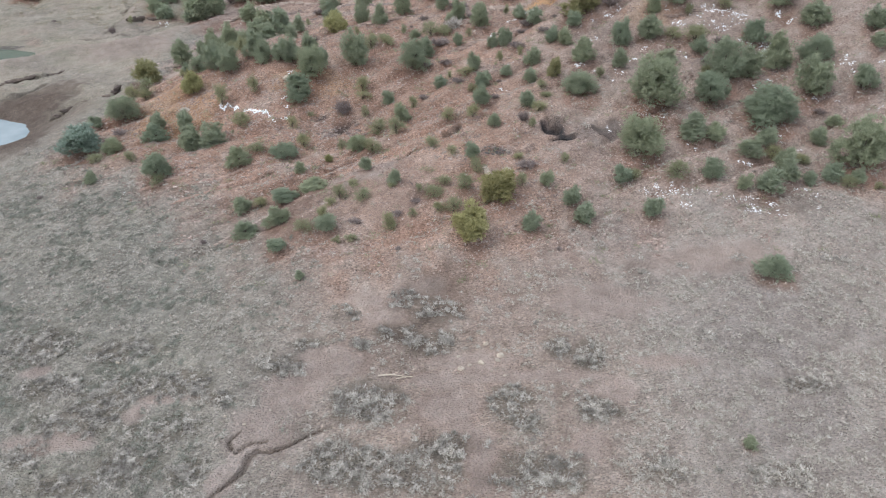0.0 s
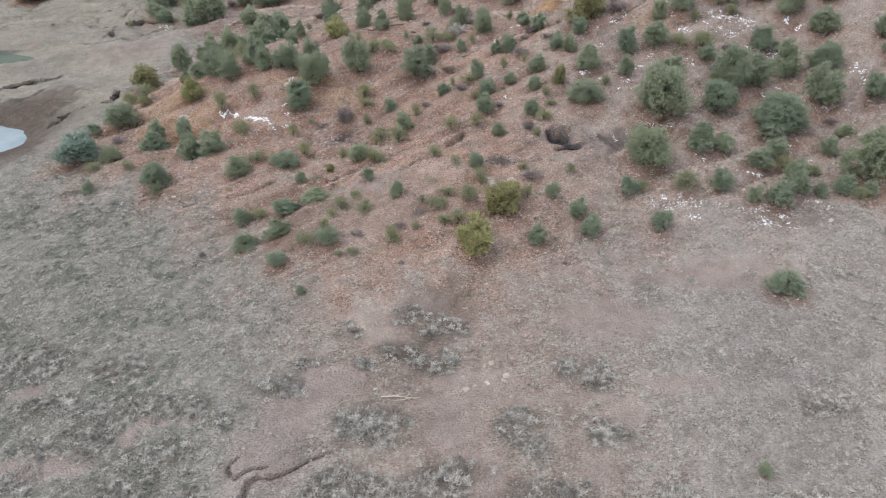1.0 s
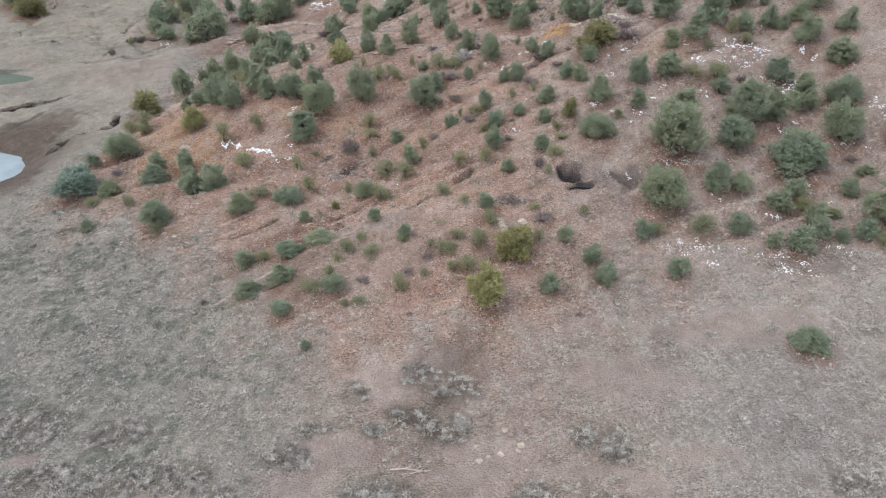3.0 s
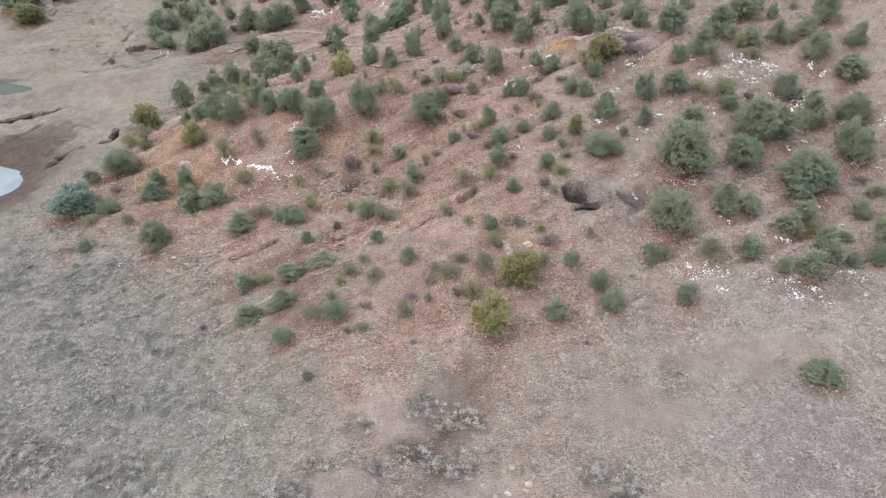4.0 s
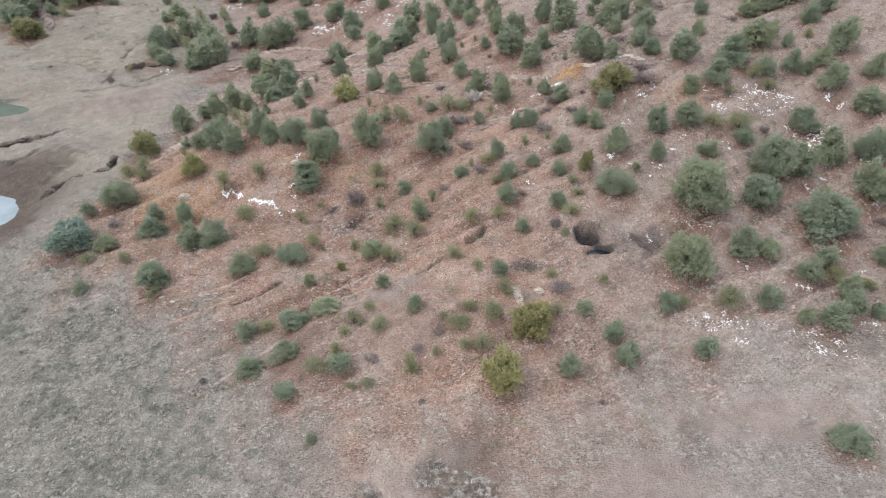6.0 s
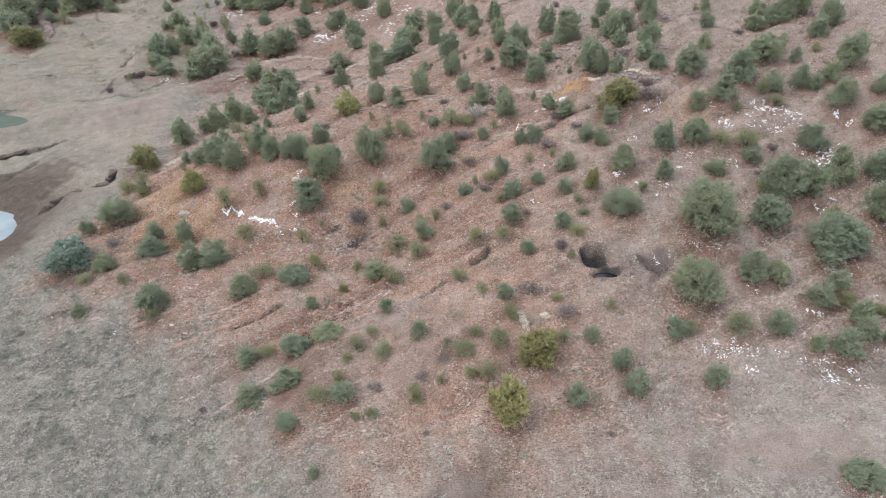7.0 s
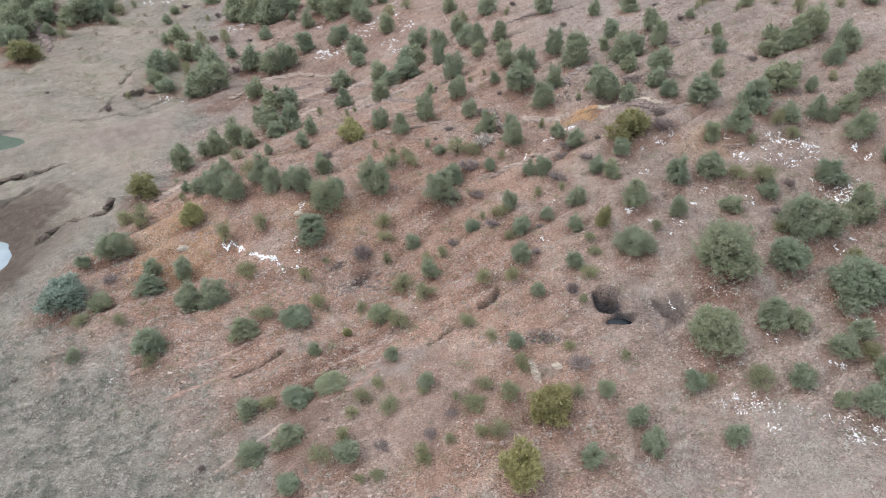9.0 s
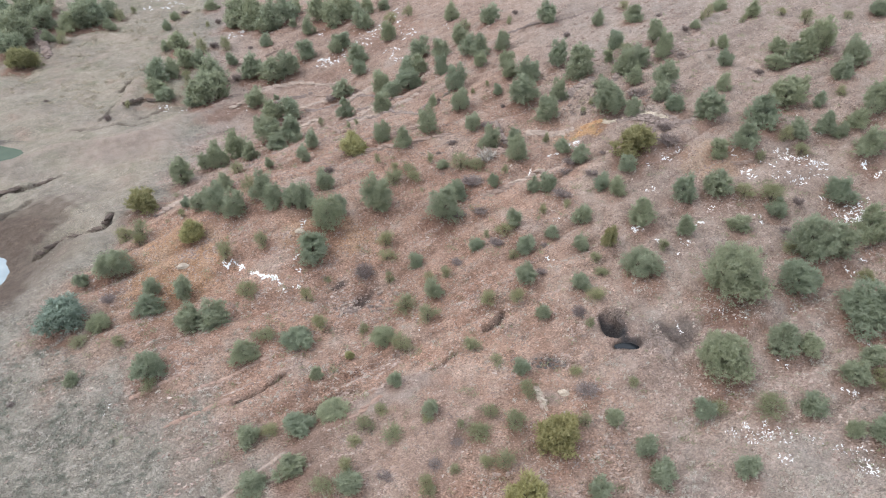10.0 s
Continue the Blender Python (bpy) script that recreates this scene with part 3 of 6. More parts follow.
BRUSH_SPOTS = [(-3.2, 17.9, 1.91, 1.32, 0), (-1.8, 14.6, 3.04, 1.16, 0), (-4.2, 15, 1.36, 1.2, 0), (2.8, 17.7, 1.3, 1.12, 0), (3.5, 16.6, 0.78, 0.54, 0), (3.7, 14.5, 2.18, 1.02, 0),
    (6.5, 20.2, 1.02, 1.09, 0), (5.3, 20.8, 0.65, 0.81, 0), (-2.3, 22.1, 1.4, 0.82, 0), (-0.6, 21.3, 1.36, 0.93, 0), (-0.3, 23.8, 1.62, 1.14, 0), (-2, 24.6, 1, 0.88, 0),
    (-4.9, 23.4, 0.81, 0.87, 0), (-3.8, 21.4, 0.61, 0.58, 0), (-6.2, 21.4, 1.21, 0.41, 0), (-7.2, 19.9, 1.6, 0.69, 0), (-9.7, 18.3, 0.97, 0.51, 0), (-11.3, 19.1, 1.43, 1.21, 0)]
BRUSH_SPOTS += [(-11.1, 16.7, 1.58, 0.89, 0), (-13.9, 18.9, 1.71, 0.99, 0), (-15.1, 17.3, 2.56, 1.07, 0), (-17.3, 19.1, 2, 0.94, 0), (-19.6, 21.8, 2.03, 1.8, 0), (-15, 21.4, 2.3, 0.98, 0),
    (-12, 15, 1.74, 0.77, 0), (-14.1, 14.2, 2.41, 0.52, 0), (-16.5, 15.6, 1.02, 0.79, 0), (-9.7, 14.7, 1.1, 0.7, 0), (6.4, 17.3, 1.06, 0.81, 0), (8.3, 14.5, 1.45, 0.68, 0),
    (12.6, 14.3, 1.44, 0.66, 0), (15.5, 18.5, 1.1, 0.58, 0), (0.4, 15.6, 1.51, 0.64, 0)]


def zones(x, y):
    # the grass thins out slowly at the western foot of the slope
    h = hill(x, y) * (1 - 0.5 * smooth(-9, -16, x) * smooth(37, 30, y))
    valley = smooth(0, 4, np.interp(y, [40, 45, 57, 70, 85, 100, 130], [-34, -31, -28, -30, -33, -36, -46]) - x) * smooth(36, 44, y)
    bare = sum(spot(x, y, *s) for s in BARE_SPOTS)
    brush = sum(spot(x, y, *s) for s in BRUSH_SPOTS)
    west = smooth(-3, -14, x)
    shore = sum(1 - smooth(1.0, 2.0, np.hypot((x - px) / rx, (y - py) / ry)) for px, py, rx, ry, _ in PONDS[:1])
    z = {}
    z["zone_red"] = np.clip(np.maximum(h * (0.95 - 0.55 * smooth(1, 13, x)) * (1 - 0.35 * smooth(60, 80, y)) * (1 - 0.7 * (1 - smooth(-2, 13, x - np.interp(y, [40, 45, 57, 70, 85, 100, 130], [-34, -31, -28, -30, -33, -36, -46]))) * smooth(54, 62, y)), 0.48 * (1 - valley) * smooth(-13, -2, x + 0.25 * (y - 20)) * (1 - 0.75 * smooth(3, 12, x))), 0, 1)
    z["zone_grass"] = np.clip((1 - h) * (0.20 + 0.64 * west - 0.06 * smooth(6, 14, x)) * (1 - 0.75 * valley * (1 - 0.7 * smooth(78, 95, y))) - 0.8 * bare + 0.5 * brush * (1 - h), 0, 1)
    z["zone_pale"] = np.clip(0.75 * spot(x, y, -5.2, 35.9, 3.4, 0.7, 24) + 0.45 * spot(x, y, -6, 33.2, 8, 3.6, 8) + 0.9 * bare * (1 - 0.5 * spot(x, y, -7, 16.5, 3, 4)) + 0.5 * spot(x, y, -22, 76, 6, 1.6, 12) + 0.5 * spot(x, y, -14, 71, 5, 1.2, 14)
                             + 0.6 * valley * spot(x, y, -36, 74, 7, 6, 30) + valley * (0.05 + 0.2 * smooth(-0.2, 0.8, np.sin(0.31 * x - 0.52 * y + 1.5 * np.sin(0.13 * x)))), 0, 1)
    z["zone_silt"] = np.clip(valley * (0.75 + 0.2 * np.sin(0.23 * x + 0.41 * y)), 0, 1)
    # last term: dark soil plus painted shade between the brush clumps
    z["zone_mud_shade"] = np.clip(shore * 0.95 + 0.8 * spot(x, y, -39.5, 59, 4.5, 4.5) + 0.6 * spot(x, y, -35.5, 47, 2.4, 4, 20) + 0.45 * spot(x, y, -0.6, 24.2, 2.0, 4.4, -22) + 0.15 * spot(x, y, -2.4, 20.6, 3.2, 2.6, -30) + 0.4 * spot(x, y, 10.4, 26.2, 0.8, 2.6, -14) + 0.3 * spot(x, y, -9.0, 32.0, 1.6, 2.6, -30) + 0.35 * spot(x, y, 20.6, 31.9, 3.4, 1.2, -10) + 0.5 * np.clip(brush, 0, 1) * (1 - h), 0, 1)
    z["zone_ochre"] = np.clip(0.95 * spot(x + 0.35 * np.sin(3.1 * y + 1.3 * x), y + 0.22 * np.sin(2.7 * x), 9.6, 58.8, 2.3, 0.45, 14) + 0.4 * spot(x, y, 8.0, 58.9, 2.4, 0.8) + 0.5 * spot(x, y, -22.5, 48.5, 4.5, 5.5, 30) + 0.4 * spot(x, y, -11, 50, 4, 2) + 0.35 * spot(x, y, 17, 53, 3, 2), 0, 1)
    # grey rock and dark banks; in the pit and hollows, painted shade as well
    z["zone_dark_shade"] = np.clip(0.95 * spot(x, y, 7.65, 40.15, 1.0, 1.15) + 0.8 * spot(x, y, 8.2, 38.7, 1.1, 0.55, 12) + 0.45 * spot(x, y, 3.8, 37.6, 1.6, 0.5)
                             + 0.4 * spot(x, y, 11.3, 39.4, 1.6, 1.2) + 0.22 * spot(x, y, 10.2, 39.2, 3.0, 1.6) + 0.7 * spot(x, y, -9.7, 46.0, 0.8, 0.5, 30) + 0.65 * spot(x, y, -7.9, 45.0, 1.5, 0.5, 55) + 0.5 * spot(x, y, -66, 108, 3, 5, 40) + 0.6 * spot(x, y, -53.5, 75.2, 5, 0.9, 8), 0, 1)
    z["zone_pale"] = np.maximum(z["zone_pale"], sum(0.55 * np.exp(-(away(x, y, line) / (0.6 * width)) ** 2) for high, width, line in RIDGES))
    z["zone_duff"] = np.clip(0.6 * spot(x, y, -28.5, 83.0, 5.5, 1.2, 40) + 0.5 * spot(x, y, -37.5, 86.5, 4.5, 2.0, 20) + 0.5 * spot(x, y, -10, 97, 6, 5) + 0.4 * spot(x, y, -17, 91, 5, 2), 0, 1)
    # dark earth and painted shade inside the cuts, deepest along the core
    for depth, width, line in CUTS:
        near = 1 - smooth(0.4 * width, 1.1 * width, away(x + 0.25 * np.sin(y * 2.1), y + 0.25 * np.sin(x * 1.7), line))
        z["zone_mud_shade"] = np.maximum(z["zone_mud_shade"], min(0.9, 0.45 + depth * 0.5) * near)
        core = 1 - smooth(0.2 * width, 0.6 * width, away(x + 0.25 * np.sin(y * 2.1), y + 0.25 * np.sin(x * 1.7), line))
        z["zone_dark_shade"] = np.maximum(z["zone_dark_shade"], (0.6 if depth > 0.5 else 0.6 * depth) * core)
    return z




def beds(x, y):
    """Low steps where beds of rock run across the slope."""
    near = (np.abs(x) < 60) & (y > 22) & (y < 125)
    out = np.zeros(x.shape)
    out[near] = [abs(noise.noise(((px * 0.87 + py * 0.5) * 0.09, (py * 0.87 - px * 0.5) * 0.42, 3.3))) for px, py in zip(x[near], y[near])]
    # broken risers, one above another, with level treads between
    rise = np.zeros(x.shape)
    rise[near] = [(py * 0.87 - px * 0.5) / 1.9 + 1.1 * noise.noise((px * 0.16, py * 0.16, 1.7)) + 0.22 * noise.noise((px * 0.8, py * 0.8, 4.7)) for px, py in zip(x[near], y[near])]
    much = np.zeros(x.shape)
    much[near] = [noise.noise((px * 0.22, py * 0.3, 8.8)) for px, py in zip(x[near], y[near])]
    s = rise - np.floor(rise)
    tread = np.where(s < 0.84, -s / 0.84, -(1 - s) / 0.16) + 0.5
    return 0.36 * smooth(0.02, 0.30, out) + 0.10 * smooth(-0.05, 0.4, much) * tread


def mounds(x, y):
    """Low mounds and runnels on the valley floor."""
    out = np.zeros(x.shape)
    near = (x > -85) & (x < -24) & (y > 44) & (y < 130) & (hill(x, y) < 0.9)
    out[near] = [0.8 * abs(noise.noise((px * 0.16 + py * 0.05, py * 0.22, 91.0))) + 0.55 * abs(noise.noise((px * 0.4, py * 0.6, 93.0))) - 0.36 for px, py in zip(x[near], y[near])]
    shore = sum(1 - smooth(1.0, 1.7, np.hypot((x - px) / rx, (y - py) / ry)) for px, py, rx, ry, _ in PONDS)
    return out * (1 - hill(x, y)) * np.clip(1 - shore, 0, 1) * smooth(44, 54, y)


MZ = land(MX, MY) + ripple(MX, MY) * (0.55 + 0.9 * hill(MX, MY)) + (beds(MX, MY) - 0.3) * hill(MX, MY) + mounds(MX, MY)
for px, py, rx, ry, level in PONDS:
    inside = np.hypot((MX - px) / rx, (MY - py) / ry)
    MZ = np.where(inside < 0.93, np.minimum(MZ, level - 0.15), MZ)


def ground_z(x, y):
    """Height of the finished ground."""
    x, y = np.asarray(x, float), np.asarray(y, float)
    i = np.clip(np.searchsorted(GX, x) - 1, 0, len(GX) - 2)
    j = np.clip(np.searchsorted(GY, y) - 1, 0, len(GY) - 2)
    a, b = (x - GX[i]) / (GX[i + 1] - GX[i]), (y - GY[j]) / (GY[j + 1] - GY[j])
    return (MZ[j, i] * (1 - a) + MZ[j, i + 1] * a) * (1 - b) + (MZ[j + 1, i] * (1 - a) + MZ[j + 1, i + 1] * a) * b


def lay_ground(trees):
    ny, nx = MX.shape
    idx = np.arange(ny * nx).reshape(ny, nx)
    faces = np.stack([idx[:-1, :-1], idx[:-1, 1:], idx[1:, 1:], idx[1:, :-1]], -1).reshape(-1, 4)
    me = mesh_of("ground", np.stack([MX, MY, MZ], -1).reshape(-1, 3), faces, SOIL, flat=False)
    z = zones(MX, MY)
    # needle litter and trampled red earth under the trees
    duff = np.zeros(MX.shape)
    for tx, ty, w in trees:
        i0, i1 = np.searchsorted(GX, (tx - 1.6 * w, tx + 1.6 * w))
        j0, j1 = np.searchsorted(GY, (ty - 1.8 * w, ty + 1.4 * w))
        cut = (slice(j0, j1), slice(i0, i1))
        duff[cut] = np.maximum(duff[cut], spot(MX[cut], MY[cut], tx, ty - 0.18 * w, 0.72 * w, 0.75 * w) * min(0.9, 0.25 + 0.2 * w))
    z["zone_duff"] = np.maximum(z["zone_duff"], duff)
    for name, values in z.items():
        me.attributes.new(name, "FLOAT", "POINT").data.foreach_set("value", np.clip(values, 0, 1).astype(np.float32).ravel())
    return tagged(new("ground", me), "stony reddish hillside above dry grey grass fields", "ground", kind="structure")


def pond(px, py, rx, ry, level, mat, label):
    t = np.linspace(0, 2 * math.pi, 64, endpoint=False)
    v = [(px, py, level)] + [(px + math.cos(a) * rx * 1.04, py + math.sin(a) * ry * 1.04, level) for a in t]
    f = [(0, 1 + k, 1 + (k + 1) % 64) for k in range(64)]
    tagged(new("pond", mesh_of("pond", v, f, mat)), label, "pond", kind="structure")


pond(8.25, 38.7, 0.72, 0.36, float(ground_z(8.25, 38.7)) + 0.22, BLACK, "dark puddle in an eroded hollow")
pond(*PONDS[0], MILKY, "still pale pond in a muddy hollow")
pond(*PONDS[1], GREEN, "small green stock pond below a bank")

# ---- trees and shrubs ----
KINDS = {
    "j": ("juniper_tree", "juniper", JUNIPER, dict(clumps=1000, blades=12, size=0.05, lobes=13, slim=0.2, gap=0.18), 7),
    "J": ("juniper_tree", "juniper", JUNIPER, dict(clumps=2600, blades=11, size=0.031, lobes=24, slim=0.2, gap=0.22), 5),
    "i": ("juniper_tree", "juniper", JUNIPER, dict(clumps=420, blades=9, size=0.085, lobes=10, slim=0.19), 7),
    "o": ("olive_juniper", "juniper", OLIVE, dict(clumps=700, blades=10, size=0.07, lobes=13, lift=0.8, slim=0.22), 3),
    "y": ("yellow_juniper", "juniper", YELLOW, dict(clumps=700, blades=10, size=0.078, lobes=13, lift=1.0, slim=0.20), 3),
    "s": ("low_shrub", "shrub", SHRUB, dict(clumps=150, blades=8, size=0.15, lobes=9, gap=0.55, lift=0.9, slim=0.055), 6),
    "c": ("blue_shrub", "shrub", BLUE, dict(clumps=900, blades=10, size=0.07, lobes=14, lift=0.8, slim=0.22), 1),
}
LABELS = {"j": "dense dark green juniper bush on the stony slope", "i": "small dense green juniper bush among stones", "J": "large rounded dark green juniper tree", "o": "full olive-green juniper bush",
          "y": "upright yellow-green juniper bush", "s": "thin grey-green shrub among the stones", "c": "bluish grey-green spiky bush by the wash",
          "b": "leafless purplish brown shrub", "g": "low dry grey brush clump in the field", "d": "dead shrub with pale bleached branches"}
made, SHADED = {}, []


def model(kind, n):
    """A template of a kind: its trunk and crown under an Empty, one wide and one high."""
    if kind in "bgd":
        root = new({"b": "bare_shrub", "g": "dry_clump", "d": "dead_shrub"}[kind], None)
        part("twig_tangle", twig_mesh("twig_tangle", 900 + n, {"b": BARE, "g": DRY, "d": BLEACHED}[kind], 420 if kind == "b" else 220, 0.022 if kind == "d" else 0.012, 0.9 if kind == "g" else 0.55), root)
        return tagged(root, LABELS[kind], "shrub", "bare shrubs")
    name, category, mat, shape, _ = KINDS[kind]
    root = new(name, None)
    for name, me in trunk_meshes(100 + n, BARK, apart=kind in "oy"):
        part(name, me, root, "grey-brown stem" if name == "trunk" else "")
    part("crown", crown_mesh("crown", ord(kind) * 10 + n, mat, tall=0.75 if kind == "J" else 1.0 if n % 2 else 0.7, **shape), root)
    return tagged(root, LABELS[kind], category, "junipers on the slope" if category == "juniper" else "shrubs on the slope")


def plant(kind, spots):
    """Trees of one kind: x, y, width and height."""
    for x, y, w, h in spots:
        if y < 45:
            y, h = y + 0.09 * h, 0.87 * h
        use = ("J" if w > 2.4 and y < 56 else "i" if w < 1.5 or y > 80 else "j") if kind == "j" else kind
        n = int(rng.integers(KINDS[use][4] if use in KINDS else 3))
        lean = pose(x, y, float(ground_z(x, y)) - 0.03, rng.uniform(-5, 5), rng.uniform(-5, 5), rng.uniform(0, 360))
        size = Vector((w * 0.92, w * 0.92, h * 0.95))
        if (use, n) not in made:
            ob = made[use, n] = model(use, n)
            ob.matrix_basis = lean @ Matrix.Diagonal((*size, 1))
        else:
            first = made[use, n]
            copy_thing(first, lean @ Matrix.Diagonal((size.x / first.scale.x, size.y / first.scale.y, size.z / first.scale.z, 1)))
        if kind in "joy" or w > 1.2:
            SHADED.append((x, y, w))


# dark junipers
plant("j", [(11.8, 15.5, 0.56, 0.55), (-9.6, 29.2, 1.16, 0.78), (-7.7, 26.3, 0.54, 0.7), (17.2, 25.7, 1.81, 1.19), (-24.8, 38.3, 0.92, 1.06), (-20.2, 38.5, 1.89, 1.81),
            (-14.7, 39.8, 1.73, 1.63), (-13, 34, 1.27, 1.08), (-12, 31.2, 1.6, 1.12), (-11.7, 41.1, 2.15, 1.07), (-10.3, 34.4, 1.72, 1.11), (-10, 31.8, 1.61, 1.26),
            (-9.9, 38, 0.76, 0.99), (-8.4, 35.1, 1.87, 1.02), (-6.9, 30.6, 1.32, 1.18), (-6.1, 40.4, 1.52, 1.51), (-5.1, 36.6, 0.86, 1.11), (-3.1, 34.5, 0.87, 1.06)])
plant("j", [(1.9, 36.7, 0.91, 1.19), (3.7, 40.9, 0.89, 1.15), (5.2, 30.3, 1.11, 1.24), (6.4, 33.6, 0.91, 1.18), (7.9, 32.3, 1.01, 1.31), (8.3, 31.1, 1.44, 1.31),
            (11.3, 34.3, 1.24, 1.24), (12.5, 31.3, 1.27, 1.3), (12.7, 36.3, 2.78, 2.93), (14.6, 41.2, 3.51, 4.01), (16.7, 37.9, 1.91, 1.99), (16.9, 34.3, 1.23, 1.47),
            (18.2, 37.8, 1.32, 1.21), (18.4, 33, 0.89, 1.16), (19, 41.6, 2.29, 2.64), (19.7, 36, 1.78, 1.35), (19.8, 32.8, 1.48, 1.57), (21.2, 33.4, 1.19, 1.55)])
plant("j", [(21.3, 37, 1.42, 1.32), (21.5, 34.6, 1.35, 1.57), (22.4, 39.8, 3.51, 3.16), (22.5, 33.3, 0.83, 1.08), (23.9, 33.4, 1.37, 1.17), (24.5, 36.8, 1.01, 1.19),
            (24.7, 37.1, 1.03, 1.13), (25.1, 32.9, 1.02, 0.89), (25.7, 33.9, 2.99, 3.76), (26.1, 41.7, 2.35, 3.06), (26.4, 38.6, 1.14, 0.99), (29, 41, 1.55, 1.88),
            (-28.8, 47.6, 1.15, 0.99), (-26.7, 48.5, 2.56, 2.03), (-25.4, 43.1, 1.58, 1.36), (-22.9, 46.1, 1.18, 1.54), (-22.6, 44.3, 1.91, 1.7), (-20.5, 45.8, 1.41, 1.8)])
plant("j", [(-20.1, 53.3, 1.92, 2.28), (-19.1, 42.5, 2.05, 2.19), (-18.4, 52.5, 1.72, 1.97), (-17.5, 42.8, 1.91, 2.03), (-16.3, 53.3, 1.72, 2.24), (-15.5, 52.7, 1.71, 1.76),
            (-13.9, 52.2, 1.69, 1.84), (-12.9, 52, 1.68, 2.04), (-11.8, 48, 2.23, 2.23), (-11.1, 50.5, 2.47, 2.36), (-10.4, 51.7, 1.26, 1.64), (-7.6, 52.4, 2.28, 2.97),
            (-4.5, 47.3, 1.03, 1.19), (-3.1, 44.1, 1.26, 1.45), (-2.6, 51.3, 2.49, 2.48), (-1.6, 53.3, 1.55, 1.6), (-0.3, 47.6, 1.1, 1.05), (1.3, 54, 0.87, 1.13)])
plant("j", [(2.5, 49.4, 1.12, 1.46), (2.8, 43.8, 1.52, 1.51), (3.1, 46.9, 1.46, 1.33), (4.3, 53.3, 1.03, 1.16), (5, 48.1, 0.94, 0.78), (5.2, 52.7, 1.18, 1.51),
            (6.2, 42.9, 1.2, 1.37), (6.8, 46.6, 1.06, 1.21), (7.2, 49.2, 1.35, 1.4), (9.2, 52.3, 1.08, 1.31), (10.1, 51.5, 1.31, 1.35), (10.1, 43.7, 2.49, 1.94),
            (11.1, 53.2, 1.25, 1.19), (11.1, 48.1, 1.92, 1.8), (13.6, 46.8, 1.12, 1.46), (14.2, 49.9, 1.81, 2.04), (16.5, 49.9, 1.96, 1.82), (17.2, 46.9, 1.43, 1.1)])
plant("j", [(17.6, 53.4, 1.24, 1.61), (19.5, 53.7, 2.06, 1.82), (20, 48.1, 1.37, 1.23), (20.6, 43.9, 2.64, 3.44), (22.6, 44.2, 2.11, 2.59), (24.8, 49.5, 1.95, 1.72),
            (25.1, 45.8, 2.17, 2.65), (27.7, 45.5, 2.43, 2.1), (27.8, 52.3, 2, 2.02), (29.3, 49.8, 2.08, 1.92), (30.8, 52.6, 1.54, 1.73), (31.7, 44.7, 1.22, 1.23),
            (32.5, 47, 1.69, 1.69), (-26.8, 62.4, 1.97, 2.56), (-25.6, 65.2, 1.41, 1.69), (-24.3, 65.5, 2.17, 2.46), (-23.9, 55.9, 0.74, 0.97), (-22.1, 54.5, 1.35, 1.61)])
plant("j", [(-20.8, 57, 1.4, 1.76), (-17.9, 60.5, 0.79, 1.03), (-14.9, 61.3, 1.3, 1.55), (-14.8, 64.4, 1.36, 1.62), (-12, 55.2, 1.52, 1.67), (-8, 63, 1.61, 1.87),
            (-6.1, 60.9, 1.55, 1.8), (-3.9, 63.3, 1.8, 2.35), (-2.6, 57.9, 1.03, 0.83), (-0.1, 62.1, 1.37, 1.72), (1.4, 59.7, 1.7, 2.06), (3.3, 57, 1.71, 2.06),
            (3.4, 59.9, 1.04, 1.17), (4.6, 65.4, 2.54, 2.46), (6.3, 61.8, 1.92, 2.16), (7.5, 64.4, 1.59, 2.07), (8, 55.3, 1.31, 1.44), (10.6, 60.4, 2.22, 2.74)])
plant("j", [(11.4, 65.2, 1.2, 1.22), (11.7, 60.8, 1.4, 1.72), (12.7, 59, 1.27, 1.58), (14.1, 64.5, 1.48, 1.59), (15.3, 60.6, 1.48, 1.69), (15.9, 59, 1.62, 1.35),
            (16, 62.2, 1.98, 2.39), (17.9, 57, 2.16, 2.37), (20.1, 60.6, 1.1, 1.43), (21.4, 64.4, 1.26, 1.47), (21.5, 56.2, 2.64, 2.49), (23.7, 54.6, 1.34, 1.44),
            (24.1, 58.2, 2.54, 2.19), (25.3, 63.3, 1.8, 1.42), (25.8, 54.7, 1.5, 1.7), (25.9, 59.5, 1.16, 1.51), (26.1, 57.1, 0.95, 1.23), (26.3, 65.4, 1.46, 1.47)])
plant("j", [(26.7, 54.3, 1, 1.19), (27, 63.8, 1.71, 1.62), (27.6, 64.1, 2.09, 2.49), (27.9, 54.7, 1.49, 1.42), (29.2, 64.7, 2.38, 2.88), (29.2, 60.4, 1.8, 1.81),
            (29.7, 55.5, 2.07, 2.69), (31.1, 62.3, 2.02, 2.32), (-23.4, 68.1, 2.48, 2.78), (-23.3, 76.5, 1.91, 2.36), (-21.4, 66.3, 1.64, 1.93), (-21.1, 72.3, 2.98, 2.36),
            (-19, 67.7, 2.23, 1.37), (-17.9, 69.3, 2.37, 2.54), (-13.3, 75, 1.83, 2.12), (-8.7, 71.8, 1.84, 2.24), (-8.1, 75.6, 2.43, 1.93), (-6.6, 77.7, 3.1, 2.19)])
